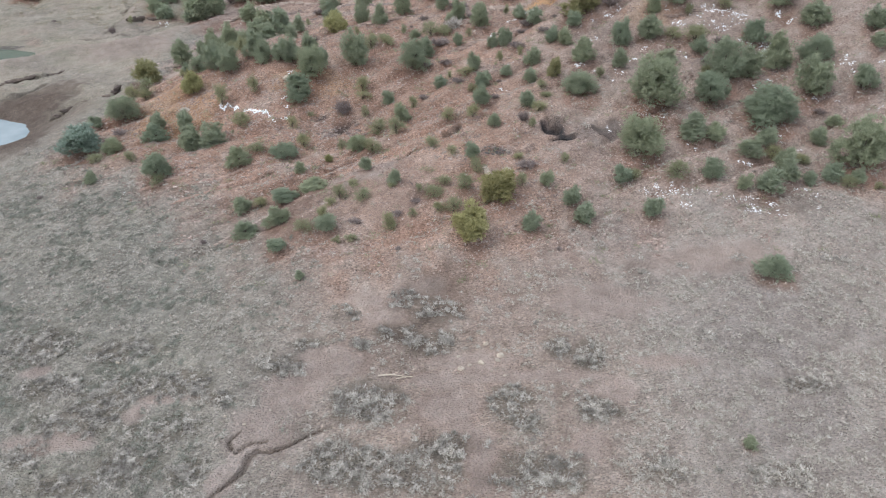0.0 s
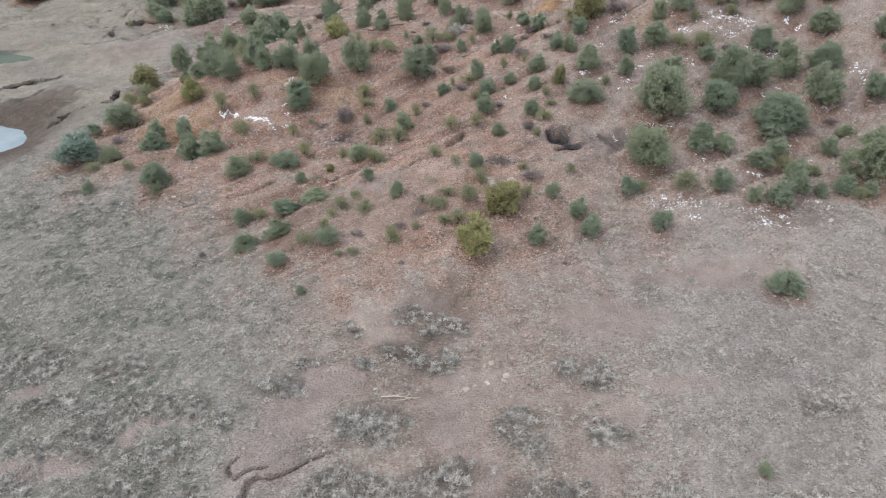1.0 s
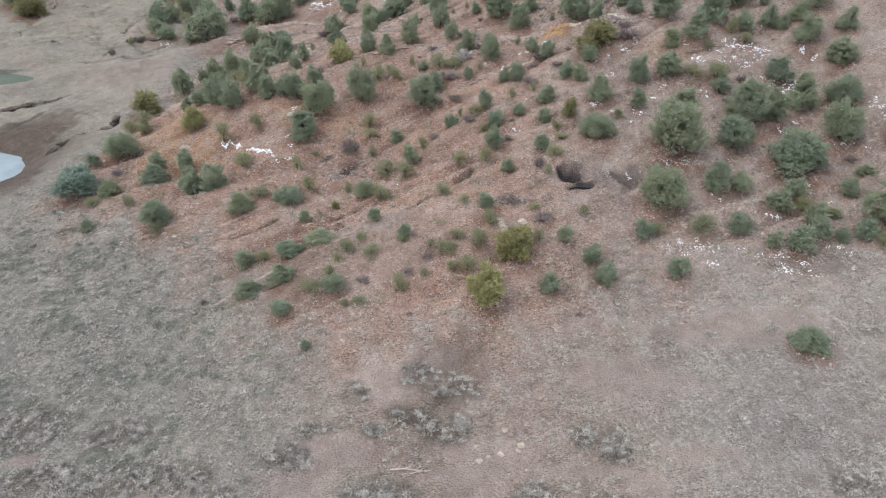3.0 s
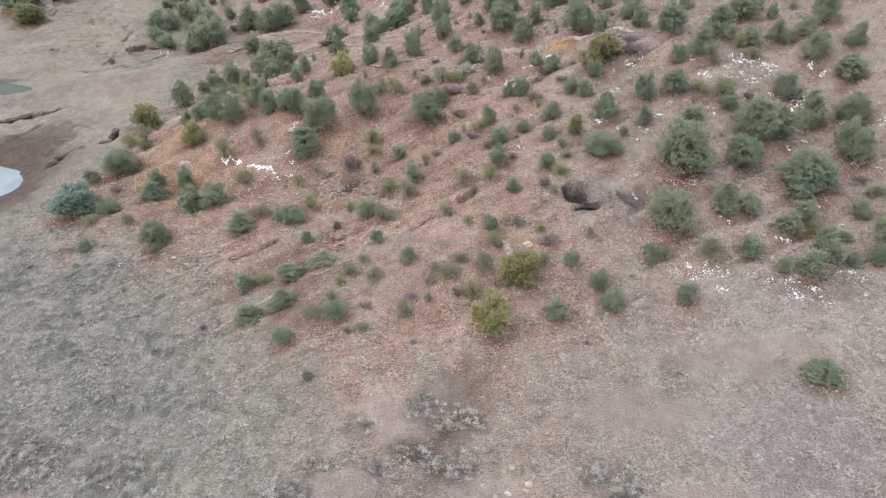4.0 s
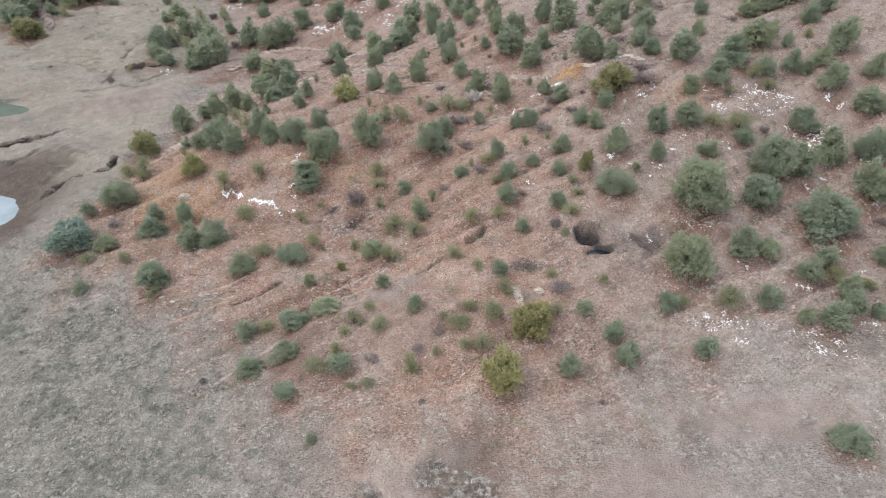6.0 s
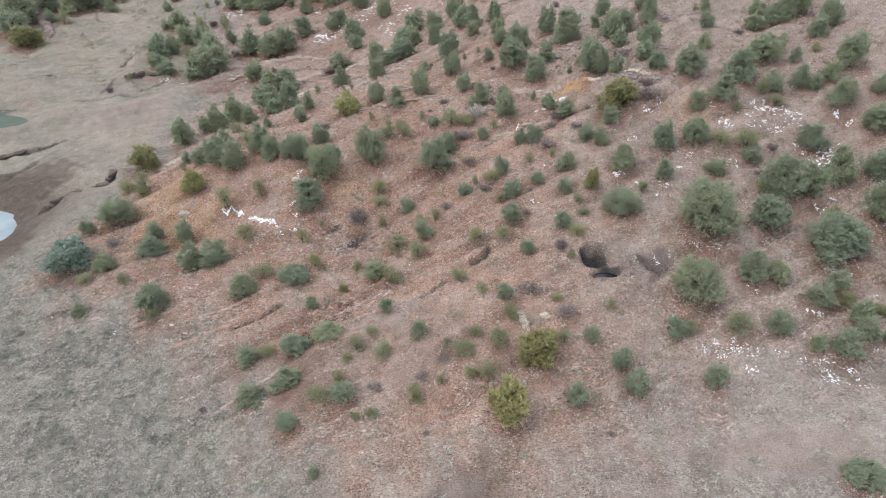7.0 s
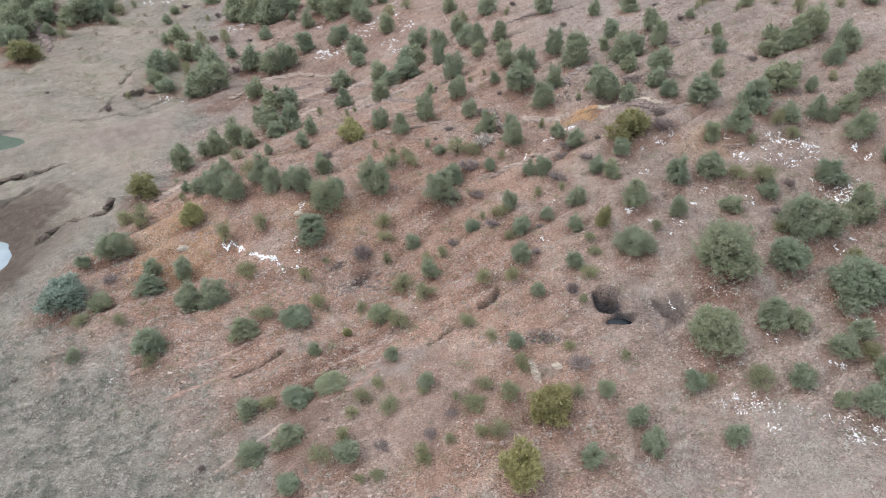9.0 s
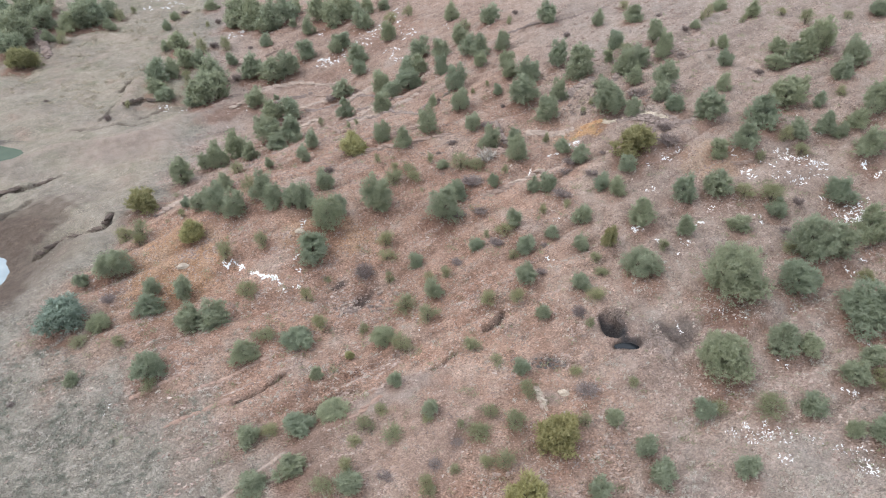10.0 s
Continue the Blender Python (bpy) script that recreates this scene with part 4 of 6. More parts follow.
plant("j", [(-3.7, 68.6, 0.98, 1.11), (-1.5, 72.1, 2.15, 2.65), (-1.1, 66.5, 1.78, 2.14), (1.2, 76.2, 1.43, 1.57), (2.5, 68.5, 0.86, 1.12), (3.6, 73.3, 1.48, 1.92),
            (3.9, 71.5, 1.67, 1.68), (5.4, 69.7, 2.26, 2.4), (8.4, 71.5, 1.97, 2.56), (9.9, 68, 2.59, 3.16), (12.9, 69.8, 0.96, 1.19), (13.9, 67.1, 2.25, 2.48),
            (14.1, 72.4, 1.43, 1.86), (15.3, 67.8, 1.96, 2.08), (17.5, 71.9, 1.73, 2.18), (17.8, 68.9, 1.77, 2.3), (21.8, 73.3, 0.99, 0.77), (22.5, 67.8, 1.02, 1.32)])
plant("j", [(25.4, 77.1, 1.49, 1.26), (27.2, 73.6, 1.42, 1.64), (36.7, 69.8, 1.53, 1.53), (-40.3, 89, 2.2, 2.07), (-38.2, 87.2, 2.45, 1.85), (-33.8, 85, 2.53, 2.1),
            (-32.6, 85.4, 4.06, 3.8), (-31.3, 86.5, 2.98, 3.61), (-25.7, 84.5, 2.23, 2.26), (-23.7, 85.6, 0.71, 0.72), (-23, 80.1, 2.65, 2.69), (-20.9, 80.7, 2.66, 2.41),
            (-14.8, 83.5, 2.45, 2.33), (-13.4, 88.1, 1.85, 1.72), (-9.8, 80.3, 2.2, 2.64), (-7, 82.2, 2.36, 2.38), (-5.7, 87.1, 2.48, 2.5), (-5.6, 81.6, 1.94, 2.24)])
plant("j", [(-3.2, 83.7, 1.97, 2.13), (-3, 78.6, 1.74, 2.26), (-0.9, 86.4, 1.89, 2.45), (-0, 81.1, 2.02, 2.3), (1.2, 79.5, 2.1, 2.5), (3.7, 79.6, 1.6, 2.08),
            (9.1, 84.7, 2.2, 2.61), (13.7, 79.4, 1.32, 1.72), (17.2, 78.9, 2.14, 1.78), (-41.4, 92.5, 2.72, 3.07), (-39.9, 94.3, 2, 2.6), (-39.1, 97, 2.53, 2.71),
            (-36.8, 96.7, 2.05, 2.66), (-33.2, 91, 3.71, 3.74), (-32.2, 96.4, 1.57, 1.75), (-28.7, 101.9, 1.81, 1.82), (-28.4, 92.5, 3.16, 3.35), (-25.1, 91.4, 3.27, 3.31)])
plant("j", [(-23.6, 92.6, 2.7, 3.2), (-21.8, 96, 2.55, 2.65), (-17.6, 96.1, 1.85, 2.35), (-16.7, 97.1, 2.17, 2.03), (-14.1, 91.8, 2.51, 2.68), (-10.3, 95.3, 1.96, 2.55),
            (-1.7, 96.1, 1.95, 2.53), (3, 90.2, 2.51, 2.52), (-74.1, 113.3, 4.54, 4.55), (-69.5, 108.2, 5.22, 5.24), (-68.4, 104.6, 4.25, 3.22), (-67.8, 113.6, 3.65, 3.67),
            (-64.7, 108.4, 2.11, 1.94), (-63.7, 113, 3.1, 3.11), (-48, 113.6, 1.47, 1.66), (-44.4, 103.4, 1.34, 1.7), (-42.2, 103.2, 3, 2.68), (-36.4, 111.3, 2.14, 2.15)])
plant("j", [(-35.5, 111.9, 4.28, 4.48), (-33.1, 109.2, 3.15, 2.62), (-32.4, 110.7, 4.05, 4.42), (-29.9, 107.3, 3.09, 2.4), (-29.3, 108.3, 3.79, 4.33), (-27.8, 111, 3.17, 3.55),
            (-26.7, 113.1, 2.69, 2.34), (-25.8, 107.4, 1.2, 1.39), (-22.8, 104.1, 1.83, 2.38), (-21.8, 108.5, 3.43, 3.45), (-19.5, 104.7, 3.31, 3.84), (-18, 106.6, 3.37, 3.38),
            (-16.9, 108.7, 2.92, 2.05), (-14.9, 102.7, 2.92, 3.1), (-14.3, 107.6, 2.03, 2.04), (-11.8, 107.8, 1.7, 1.7), (-71.6, 116, 4.64, 3.71), (-70.3, 118.7, 3.8, 2.84)])
plant("j", [(-64.5, 121.1, 3.87, 2.3), (-62.5, 115.1, 4.06, 4.45), (-60.5, 115.9, 4.09, 4.29), (-59.9, 119.4, 2.87, 2.88), (-57.5, 114, 2.03, 2.03), (-47.9, 117, 1.69, 1.51),
            (-43, 121.3, 2.52, 1.53)])
# olive junipers
plant("o", [(3.4, 32.4, 2.17, 2.11), (8.6, 46.3, 1.12, 1.46), (-28.4, 57.4, 2.41, 2.13), (12, 54.9, 2.81, 2.29), (-64.1, 99.8, 4.25, 2.91)])
# bare shrubs
plant("b", [(-2.5, 28.3, 0.38, 0.31), (6.5, 28.4, 0.38, 0.48), (-28, 37.1, 0.47, 0.39), (-14.4, 30.7, 0.47, 0.49), (-5.4, 31.4, 0.68, 0.34), (-5.1, 31.2, 0.7, 0.35),
            (-2.8, 31.9, 0.89, 0.45), (-1.7, 33.1, 0.8, 0.41), (5.4, 35.5, 1.52, 0.76), (5.7, 40.5, 0.94, 1.22), (26.1, 40.1, 0.94, 0.69), (-25.9, 45.7, 1.18, 0.59),
            (-8, 46.8, 1.57, 1.67), (-1.5, 46.9, 1.1, 0.58), (-1.4, 51.2, 1.26, 0.63), (0.2, 51.4, 1.26, 0.63), (1.2, 47.8, 1.18, 0.59), (3.9, 44.5, 0.81, 0.75)])
plant("b", [(4.5, 47.3, 0.62, 0.44), (6.3, 51.8, 1.66, 0.83), (20, 46.3, 0.96, 0.63), (21.8, 48.8, 0.77, 1), (-26.9, 56.5, 0.57, 0.35), (-12, 57.2, 1.02, 0.94),
            (-3, 59.5, 0.48, 0.38), (-1.9, 60.4, 0.96, 0.65), (-0.3, 54.7, 1.94, 1), (1.2, 62.3, 1.28, 0.64), (2.8, 65.5, 0.52, 0.67), (9.9, 55.9, 0.62, 0.43),
            (13.8, 62.1, 2.1, 1.07), (14.5, 54.9, 2.04, 1.5), (14.6, 57, 1.06, 1.07), (23.7, 62.5, 0.85, 0.66), (-3.1, 69.2, 0.38, 0.5), (10.3, 78, 0.84, 0.96)])
plant("b", [(19.1, 68.2, 1.03, 0.6), (19.7, 78, 0.59, 0.59), (20.8, 73, 0.66, 0.86), (-54.5, 88.1, 0.59, 0.59), (-43.3, 81.5, 0.95, 1.24), (-16.4, 83.3, 1.64, 0.9),
            (12.4, 85.1, 0.39, 0.51), (-31.1, 101.9, 0.83, 0.83), (-30.4, 91.7, 1.2, 1.56), (6.1, 90.9, 0.84, 0.99), (-37, 103.4, 1.51, 1.34), (-47.1, 120.1, 1.74, 0.87),
            (-39.6, 114.1, 1.1, 1.3)])
# grey-green shrubs
plant("s", [(-6.1, 29.4, 0.58, 0.61), (-5.3, 29.7, 0.78, 0.39), (-26.1, 41.6, 1.29, 0.84), (-23.3, 41.4, 0.83, 0.87), (-19.8, 37.7, 1.04, 1.01), (-13.8, 41.4, 1.64, 0.82),
            (-11.8, 34.4, 1.09, 0.88), (-8.3, 30.7, 1.27, 0.64), (-7.2, 31.6, 0.94, 1.16), (-7, 33.2, 0.8, 0.55), (-6.6, 34.1, 1, 1.21), (-5.8, 35, 0.9, 0.45),
            (-5, 39.7, 1.42, 1.21), (-5, 33.3, 1.1, 0.78), (-3.4, 41.5, 1.4, 1.62), (-3.2, 34.1, 0.69, 0.34), (-3.2, 30.4, 0.85, 1.27), (-3, 30.2, 0.65, 0.98)])
plant("s", [(-1.8, 31.3, 0.58, 0.66), (-1.5, 33.7, 0.49, 0.74), (-0.8, 39, 1.04, 1.01), (-0.6, 33.2, 1.4, 0.88), (-0.3, 31.5, 0.76, 0.75), (0.1, 34.5, 0.94, 0.72),
            (0.6, 37.7, 0.87, 0.63), (0.6, 31.5, 1.16, 1.21), (1.3, 33.6, 1.22, 1.14), (2.2, 35.5, 0.89, 1.34), (2.7, 32.4, 0.83, 0.93), (4.9, 33.4, 0.79, 1.13),
            (5, 37, 0.79, 0.43), (6.2, 39.6, 0.59, 0.89), (6.9, 41.9, 1.18, 0.95), (7.8, 35.7, 0.64, 0.77), (12.1, 34.5, 1.06, 0.86), (14.7, 34.2, 1.53, 1.19)])
plant("s", [(21.4, 36.1, 1.22, 1.11), (21.5, 33.5, 0.97, 0.83), (22.7, 35.2, 0.86, 0.79), (22.9, 35.1, 0.92, 0.71), (24.4, 32.5, 1.01, 0.96), (26, 32.2, 0.67, 0.61),
            (-27.9, 52.9, 1.52, 1.58), (-26.2, 52.5, 1.41, 1.57), (-26.2, 51.8, 1.05, 1.09), (-23.4, 53.9, 0.63, 0.86), (-18.3, 48.5, 1.3, 1.86), (-15.9, 44.9, 1.6, 1.38),
            (-15.5, 48.8, 1.21, 1.47), (-11.7, 44.5, 0.91, 1.36), (-10.6, 46.4, 0.79, 0.39), (-10.5, 42.4, 1.14, 1.41), (-7.6, 42, 0.91, 0.96), (-6.7, 49.3, 1.15, 1.31)])
plant("s", [(-6.5, 48, 1.45, 0.72), (-6.2, 46.3, 0.71, 1.06), (-5, 43.6, 1.56, 1.34), (-3.4, 45.6, 0.84, 1), (-2.3, 45.6, 0.76, 1.11), (0.3, 42.4, 1.21, 1.08),
            (0.5, 48.5, 0.56, 0.78), (1.8, 48.9, 1.52, 0.76), (2.2, 42.3, 1.06, 1.23), (2.3, 46.5, 0.77, 0.71), (4.7, 50.4, 0.65, 0.98), (6.3, 50.3, 0.65, 0.86),
            (7.5, 45.2, 0.89, 0.73), (7.8, 44.2, 1.09, 0.55), (11.9, 45.5, 0.88, 0.92), (18.3, 49.4, 1.56, 0.94), (19.6, 44.6, 1.15, 0.92), (20, 49, 1.85, 1.54)])
plant("s", [(20.4, 52.7, 0.82, 1.11), (23.4, 52.9, 1.23, 0.97), (23.7, 42.8, 1.19, 0.97), (-21.1, 61.6, 1.32, 1.12), (-17.7, 54.3, 1.15, 1.68), (-8.1, 58.6, 0.66, 0.99),
            (-6.6, 58.2, 0.85, 0.76), (-6.6, 55.8, 1.63, 1.12), (-5.5, 57.7, 1.21, 0.8), (-5, 56, 1.45, 0.82), (-3.7, 58.5, 0.75, 0.99), (-1.1, 57.2, 1.83, 1.34),
            (0.1, 56.6, 1.36, 1.08), (2.3, 55.5, 0.62, 0.84), (5.8, 58.9, 0.47, 0.7), (9.1, 61, 0.57, 0.85), (10.1, 62.6, 0.49, 0.73), (22.7, 54.2, 1.16, 1.36)])
plant("s", [(28.4, 58.4, 0.79, 0.98), (-15.9, 74.1, 0.73, 1.1), (-11.9, 68, 0.55, 0.8), (-11.2, 68.6, 0.56, 0.69), (0.2, 70, 0.44, 0.66), (1.6, 70.8, 0.44, 0.67),
            (14.7, 70.4, 1.61, 1.28), (22, 68.9, 0.62, 0.84), (22.7, 74.3, 0.67, 1), (23.5, 74.9, 0.89, 1.34), (26, 72.7, 0.65, 0.97), (29.6, 72.8, 0.86, 0.75),
            (30.3, 69.6, 1.33, 1.54), (33.8, 69.4, 1.02, 0.81), (-41.8, 84.2, 0.7, 1.05), (5.1, 88.3, 0.82, 1.23), (17.5, 83.8, 1.27, 1.01), (-38.3, 101.8, 1.65, 2.47)])
plant("s", [(-36.9, 91.5, 1.5, 2.25), (-10.5, 101.5, 1.92, 1.93), (-7.9, 102, 1.76, 1.77), (-0.2, 91, 1.42, 1.43), (-62.1, 107.5, 1.92, 2.29), (-41.8, 109.1, 0.53, 0.79),
            (-41, 113.1, 0.73, 1.09), (-34.8, 102.1, 1.65, 2.35), (-57.3, 118, 1.71, 2.29), (-56, 120.4, 0.97, 1.45)])
# yellow-green junipers
plant("y", [(1.6, 29.1, 1.95, 2.27), (-8.2, 39.6, 0.57, 0.75), (-21.5, 50.9, 1.61, 1.98), (-10.4, 61, 2.16, 2.1)])
# the blue shrub
plant("c", [(-28, 43.4, 2.71, 2.24)])
# dry clumps
plant("g", [(7.9, 15.2, 0.3, 0.35), (10.7, 26.5, 0.54, 0.7), (12.2, 21.4, 0.89, 0.44), (13, 27, 0.73, 0.52), (16, 27.2, 0.85, 0.43), (17, 20.1, 0.65, 0.33),
            (18.3, 24.2, 0.56, 0.28), (20.4, 26.7, 0.78, 0.39), (21.1, 26.6, 0.78, 0.39)])
# the dead shrub
plant("j", [(6.9, 56.9, 1.3, 1.15)])
plant("b", [(9.1, 60.9, 0.5, 0.65), (8.6, 53.4, 1.05, 0.6), (7.0, 54.5, 1.3, 0.6), (7.3, 55.3, 1.3, 0.8)])
plant("s", [(5.9, 58.9, 0.5, 1.0)])
plant("d", [(1.0, 57.4, 1.7, 1.7)])
lay_ground(SHADED)

# ---- rocks ----
stones_made = {}


def boulder(x, y, w, d, h, mat=SANDSTONE, turn=0.0, label="weathered pale sandstone boulder", name="rock"):
    n = int(rng.integers(4))
    key = (mat.name, n)
    if key not in stones_made:
        stones_made[key] = lump_mesh("rock", 40 + n, mat)
    ob = new(name, stones_made[key])
    ob.matrix_basis = pose(x, y, float(ground_z(x, y)), rng.uniform(-8, 8), rng.uniform(-8, 8), turn) @ Matrix.Diagonal((w, d, h, 1))
    return tagged(ob, label, "rock", "loose rocks")


for x, y, w in [(0.7, 20.4, 0.20), (1.7, 20.0, 0.30), (2.6, 20.35, 0.36), (2.45, 20.1, 0.26), (0.8, 19.7, 0.34), (2.7, 19.2, 0.16), (1.2, 19.9, 0.2), (-18.3, 21.4, 0.22),
                (-15.0, 20.6, 0.2), (-9.0, 17.3, 0.14), (-7.2, 17.6, 0.12), (-8.1, 16.9, 0.13), (2.0, 21.2, 0.28)]:
    boulder(x, y, w, w * 0.7, w * 0.5, turn=rng.uniform(-30, 30), label="small pale stone on bare soil")
for x, y, w, d, h in [(4.2, 35.8, 0.7, 0.4, 0.25), (-6.7, 36.2, 0.28, 0.24, 0.2), (-21.6, 48.6, 0.9, 0.5, 0.35), (-23.4, 47.2, 0.6, 0.5, 0.4),
                      (-13.0, 49.8, 0.7, 0.35, 0.3)]:
    boulder(x, y, w, d, h, turn=rng.uniform(-25, 25))


def ledge(x0, y0, x1, y1, high, deep, mat, label, layers=3, pieces=5):
    """An outcrop: broken slabs laid in layers along a line, each slab a part."""
    root = new("rock_outcrop", None)
    mx, my = (x0 + x1) / 2, (y0 + y1) / 2
    base = float(ground_z(mx, my))
    root.matrix_basis = pose(mx, my, base)
    long = math.hypot(x1 - x0, y1 - y0)
    turn = math.degrees(math.atan2(y1 - y0, x1 - x0))
    shapes = [lump_mesh("slab", 70 + k, mat, rings=3, sides=6, jag=0.34, sharp=0.2) for k in range(3)]
    for i in range(layers):
        for k in range(pieces):
            s = (k + rng.uniform(0.2, 0.8)) / pieces
            px, py = x0 + (x1 - x0) * s, y0 + (y1 - y0) * s + i * deep * 0.28
            ob = part("slab", shapes[int(rng.integers(3))], root)
            w = long / pieces * rng.uniform(1.1, 2.3)
            tall = high * rng.uniform(0.45, 0.75)
            z = float(ground_z(px, py)) - base - min(0.1, 0.4 * tall) + i * high / layers * 0.35
            ob.matrix_basis = pose(px - mx, py - my, z, rng.uniform(-5, 5), rng.uniform(-5, 5), turn + rng.uniform(-14, 14)) @ Matrix.Diagonal((w, deep * rng.uniform(0.5, 1.0), tall, 1))
    return tagged(root, label, "rock outcrop", "rock outcrops")


ledge(8.7, 59.2, 10.6, 59.4, 0.2, 0.4, OCHRE, "ochre sandstone breaking out of the slope", 2, 8)
ledge(10.4, 59.4, 15.4, 58.1, 0.26, 0.35, SANDSTONE, "thin pale sandstone ledge above an ochre scar", 2, 17)
ledge(15.2, 58.3, 16.6, 56.6, 0.2, 0.4, SHALE, "pinkish layered ledge on the slope", 3, 7)
ledge(4.4, 60.5, 8.2, 59.4, 0.22, 0.5, BEDROCK, "pale layered sandstone ledge on the slope", 3, 12)
ledge(11.6, 58.8, 15.2, 57.4, 0.28, 0.6, SHALE, "pale layered sandstone ledge on the slope", 3, 10)
ledge(0.2, 59.5, 3.4, 57.5, 0.5, 0.7, RUST, "broken red sandstone ledge between junipers", 3, 9)
ledge(-12.0, 70.5, -6.0, 72.5, 0.28, 0.6, BEDROCK, "low pale rock ledge across the slope", 2, 13)
ledge(-9.0, 60.6, -2.0, 62.4, 0.3, 0.7, RUST, "low red rock ledge across the slope", 2, 9)
ledge(-23.0, 74.5, -17.0, 77.0, 0.3, 0.8, BEDROCK, "pale bedrock showing through the slope", 2, 11)
ledge(-26.5, 56.5, -24.4, 57.8, 0.5, 0.7, BEDROCK, "pale rock slab beside the junipers", 2, 4)
ledge(-69.0, 112.0, -62.5, 103.5, 0.5, 1.2, SHALE, "striped grey shale bank below the trees", 4, 20)
ledge(18.5, 52.5, 21.5, 53.0, 0.12, 0.3, RUST, "thin reddish rock ledge on the upper slope", 2, 9)

ledge(-13.7, 30.5, -10.7, 33.0, 0.14, 0.28, BEDROCK, "crumbling pale rock edge beside junipers", 2, 16)
ledge(-13.9, 81.6, -9.9, 81.5, 0.3, 0.6, BEDROCK, "low pale rock ledge across the slope", 2, 11)
ledge(-10.0, 63.3, -4.3, 64.8, 0.3, 0.5, RUST, "low red rock ledge across the slope", 2, 14)
ledge(7.3, 63.9, 11.1, 66.7, 0.22, 0.8, SHALE, "pinkish grey slabs running up the slope", 3, 12)
ledge(2.0, 62.6, 2.8, 59.8, 0.4, 0.6, SHALE, "broken grey ledge beside a dead shrub", 2, 8)
ledge(0.4, 53.1, 2.9, 53.8, 0.25, 0.5, RUST, "low red rock ledge across the slope", 2, 8)

ledge(-26.9, 87.6, -21.5, 90.4, 0.35, 0.7, BEDROCK, "low pale rock ledge across the slope", 2, 13)
ledge(-24.4, 84.3, -19.6, 87.0, 0.3, 0.6, SHALE, "pinkish grey beds across the slope", 2, 12)
ledge(-31.3, 95.4, -29.1, 97.4, 0.35, 0.7, BEDROCK, "low pale rock ledge across the slope", 2, 6)
ledge(-12.1, 76.3, -7.0, 73.9, 0.25, 0.5, SHALE, "pinkish grey beds across the slope", 2, 12)
ledge(10.3, 84.8, 16.0, 85.2, 0.25, 0.6, SHALE, "pinkish grey slabs running up the slope", 2, 14)
ledge(10.4, 62.2, 13.8, 67.4, 0.18, 0.9, SHALE, "pinkish grey slabs running up the slope", 3, 14)
ledge(13.8, 57.2, 17.1, 57.2, 0.22, 0.6, SHALE, "pinkish grey layered ledge on the slope", 3, 11)
ledge(18.7, 67.8, 22.6, 68.0, 0.2, 0.5, SHALE, "pinkish grey slabs running up the slope", 2, 11)

for x0, y0, x1, y1 in [(-13.6, 80.4, -10.8, 83.2), (-20.2, 83.9, -16.8, 83.4), (-8.2, 72.3, -5.4, 73.4), (-11.6, 74.2, -7.9, 71.7)]:
    ledge(x0, y0, x1, y1, 0.34, 0.7, BEDROCK, "pale layered rock shelf between junipers", 3, 8)
# thin beds that step up the upper slope
for x0, y0, x1, y1, mat, label in [
        (-22.7, 89.8, -16.2, 88.6, BEDROCK, "thin pale rock bed across the slope"), (-21.1, 87.0, -12.3, 83.8, RUST, "thin red rock bed across the slope"),
        (-15.2, 82.1, -8.8, 78.8, SHALE, "pinkish grey bed between junipers"), (-19.0, 81.7, -14.9, 81.9, SHALE, "thin pinkish bed across the slope"),
        (-12.6, 72.8, -4.8, 67.2, SHALE, "long pinkish grey bed across the slope"), (-16.7, 75.2, -12.8, 67.8, RUST, "thin red rock bed across the slope"),
        (-28.1, 98.7, -23.1, 102.6, RUST, "dark red bed below the upper trees"), (-26.1, 93.4, -20.2, 95.3, RUST, "thin red rock bed across the slope"),
        (-28.8, 83.5, -24.8, 87.4, BEDROCK, "pale crumbling edge above the valley"), (-4.8, 68.5, -1.8, 72.1, SHALE, "pinkish grey slab beside junipers"),
        (4.7, 83.9, 8.8, 85.7, SHALE, "pinkish grey bed on the upper slope"), (2.5, 53.8, 5.3, 55.6, BEDROCK, "pale rock edge on the red slope")]:
    ledge(x0, y0, x1, y1, rng.uniform(0.16, 0.26), rng.uniform(0.35, 0.6), mat, label, 2, max(6, int(math.hypot(x1 - x0, y1 - y0) * 1.6)))
for x0, y0, x1, y1 in [(-17.5, 37.2, -13.0, 40.1), (-20.7, 37.2, -18.0, 38.7), (-17.8, 35.1, -14.2, 36.7), (-19.5, 49.7, -16.9, 49.9), (-27.5, 58.5, -24.4, 58.5), (-7.3, 34.6, -5.8, 36.0)]:
    ledge(x0, y0, x1, y1, 0.09, 0.3, STONE_RED, "crumbling reddish stones along a low bed", 2, int(math.hypot(x1 - x0, y1 - y0) * 2.6))


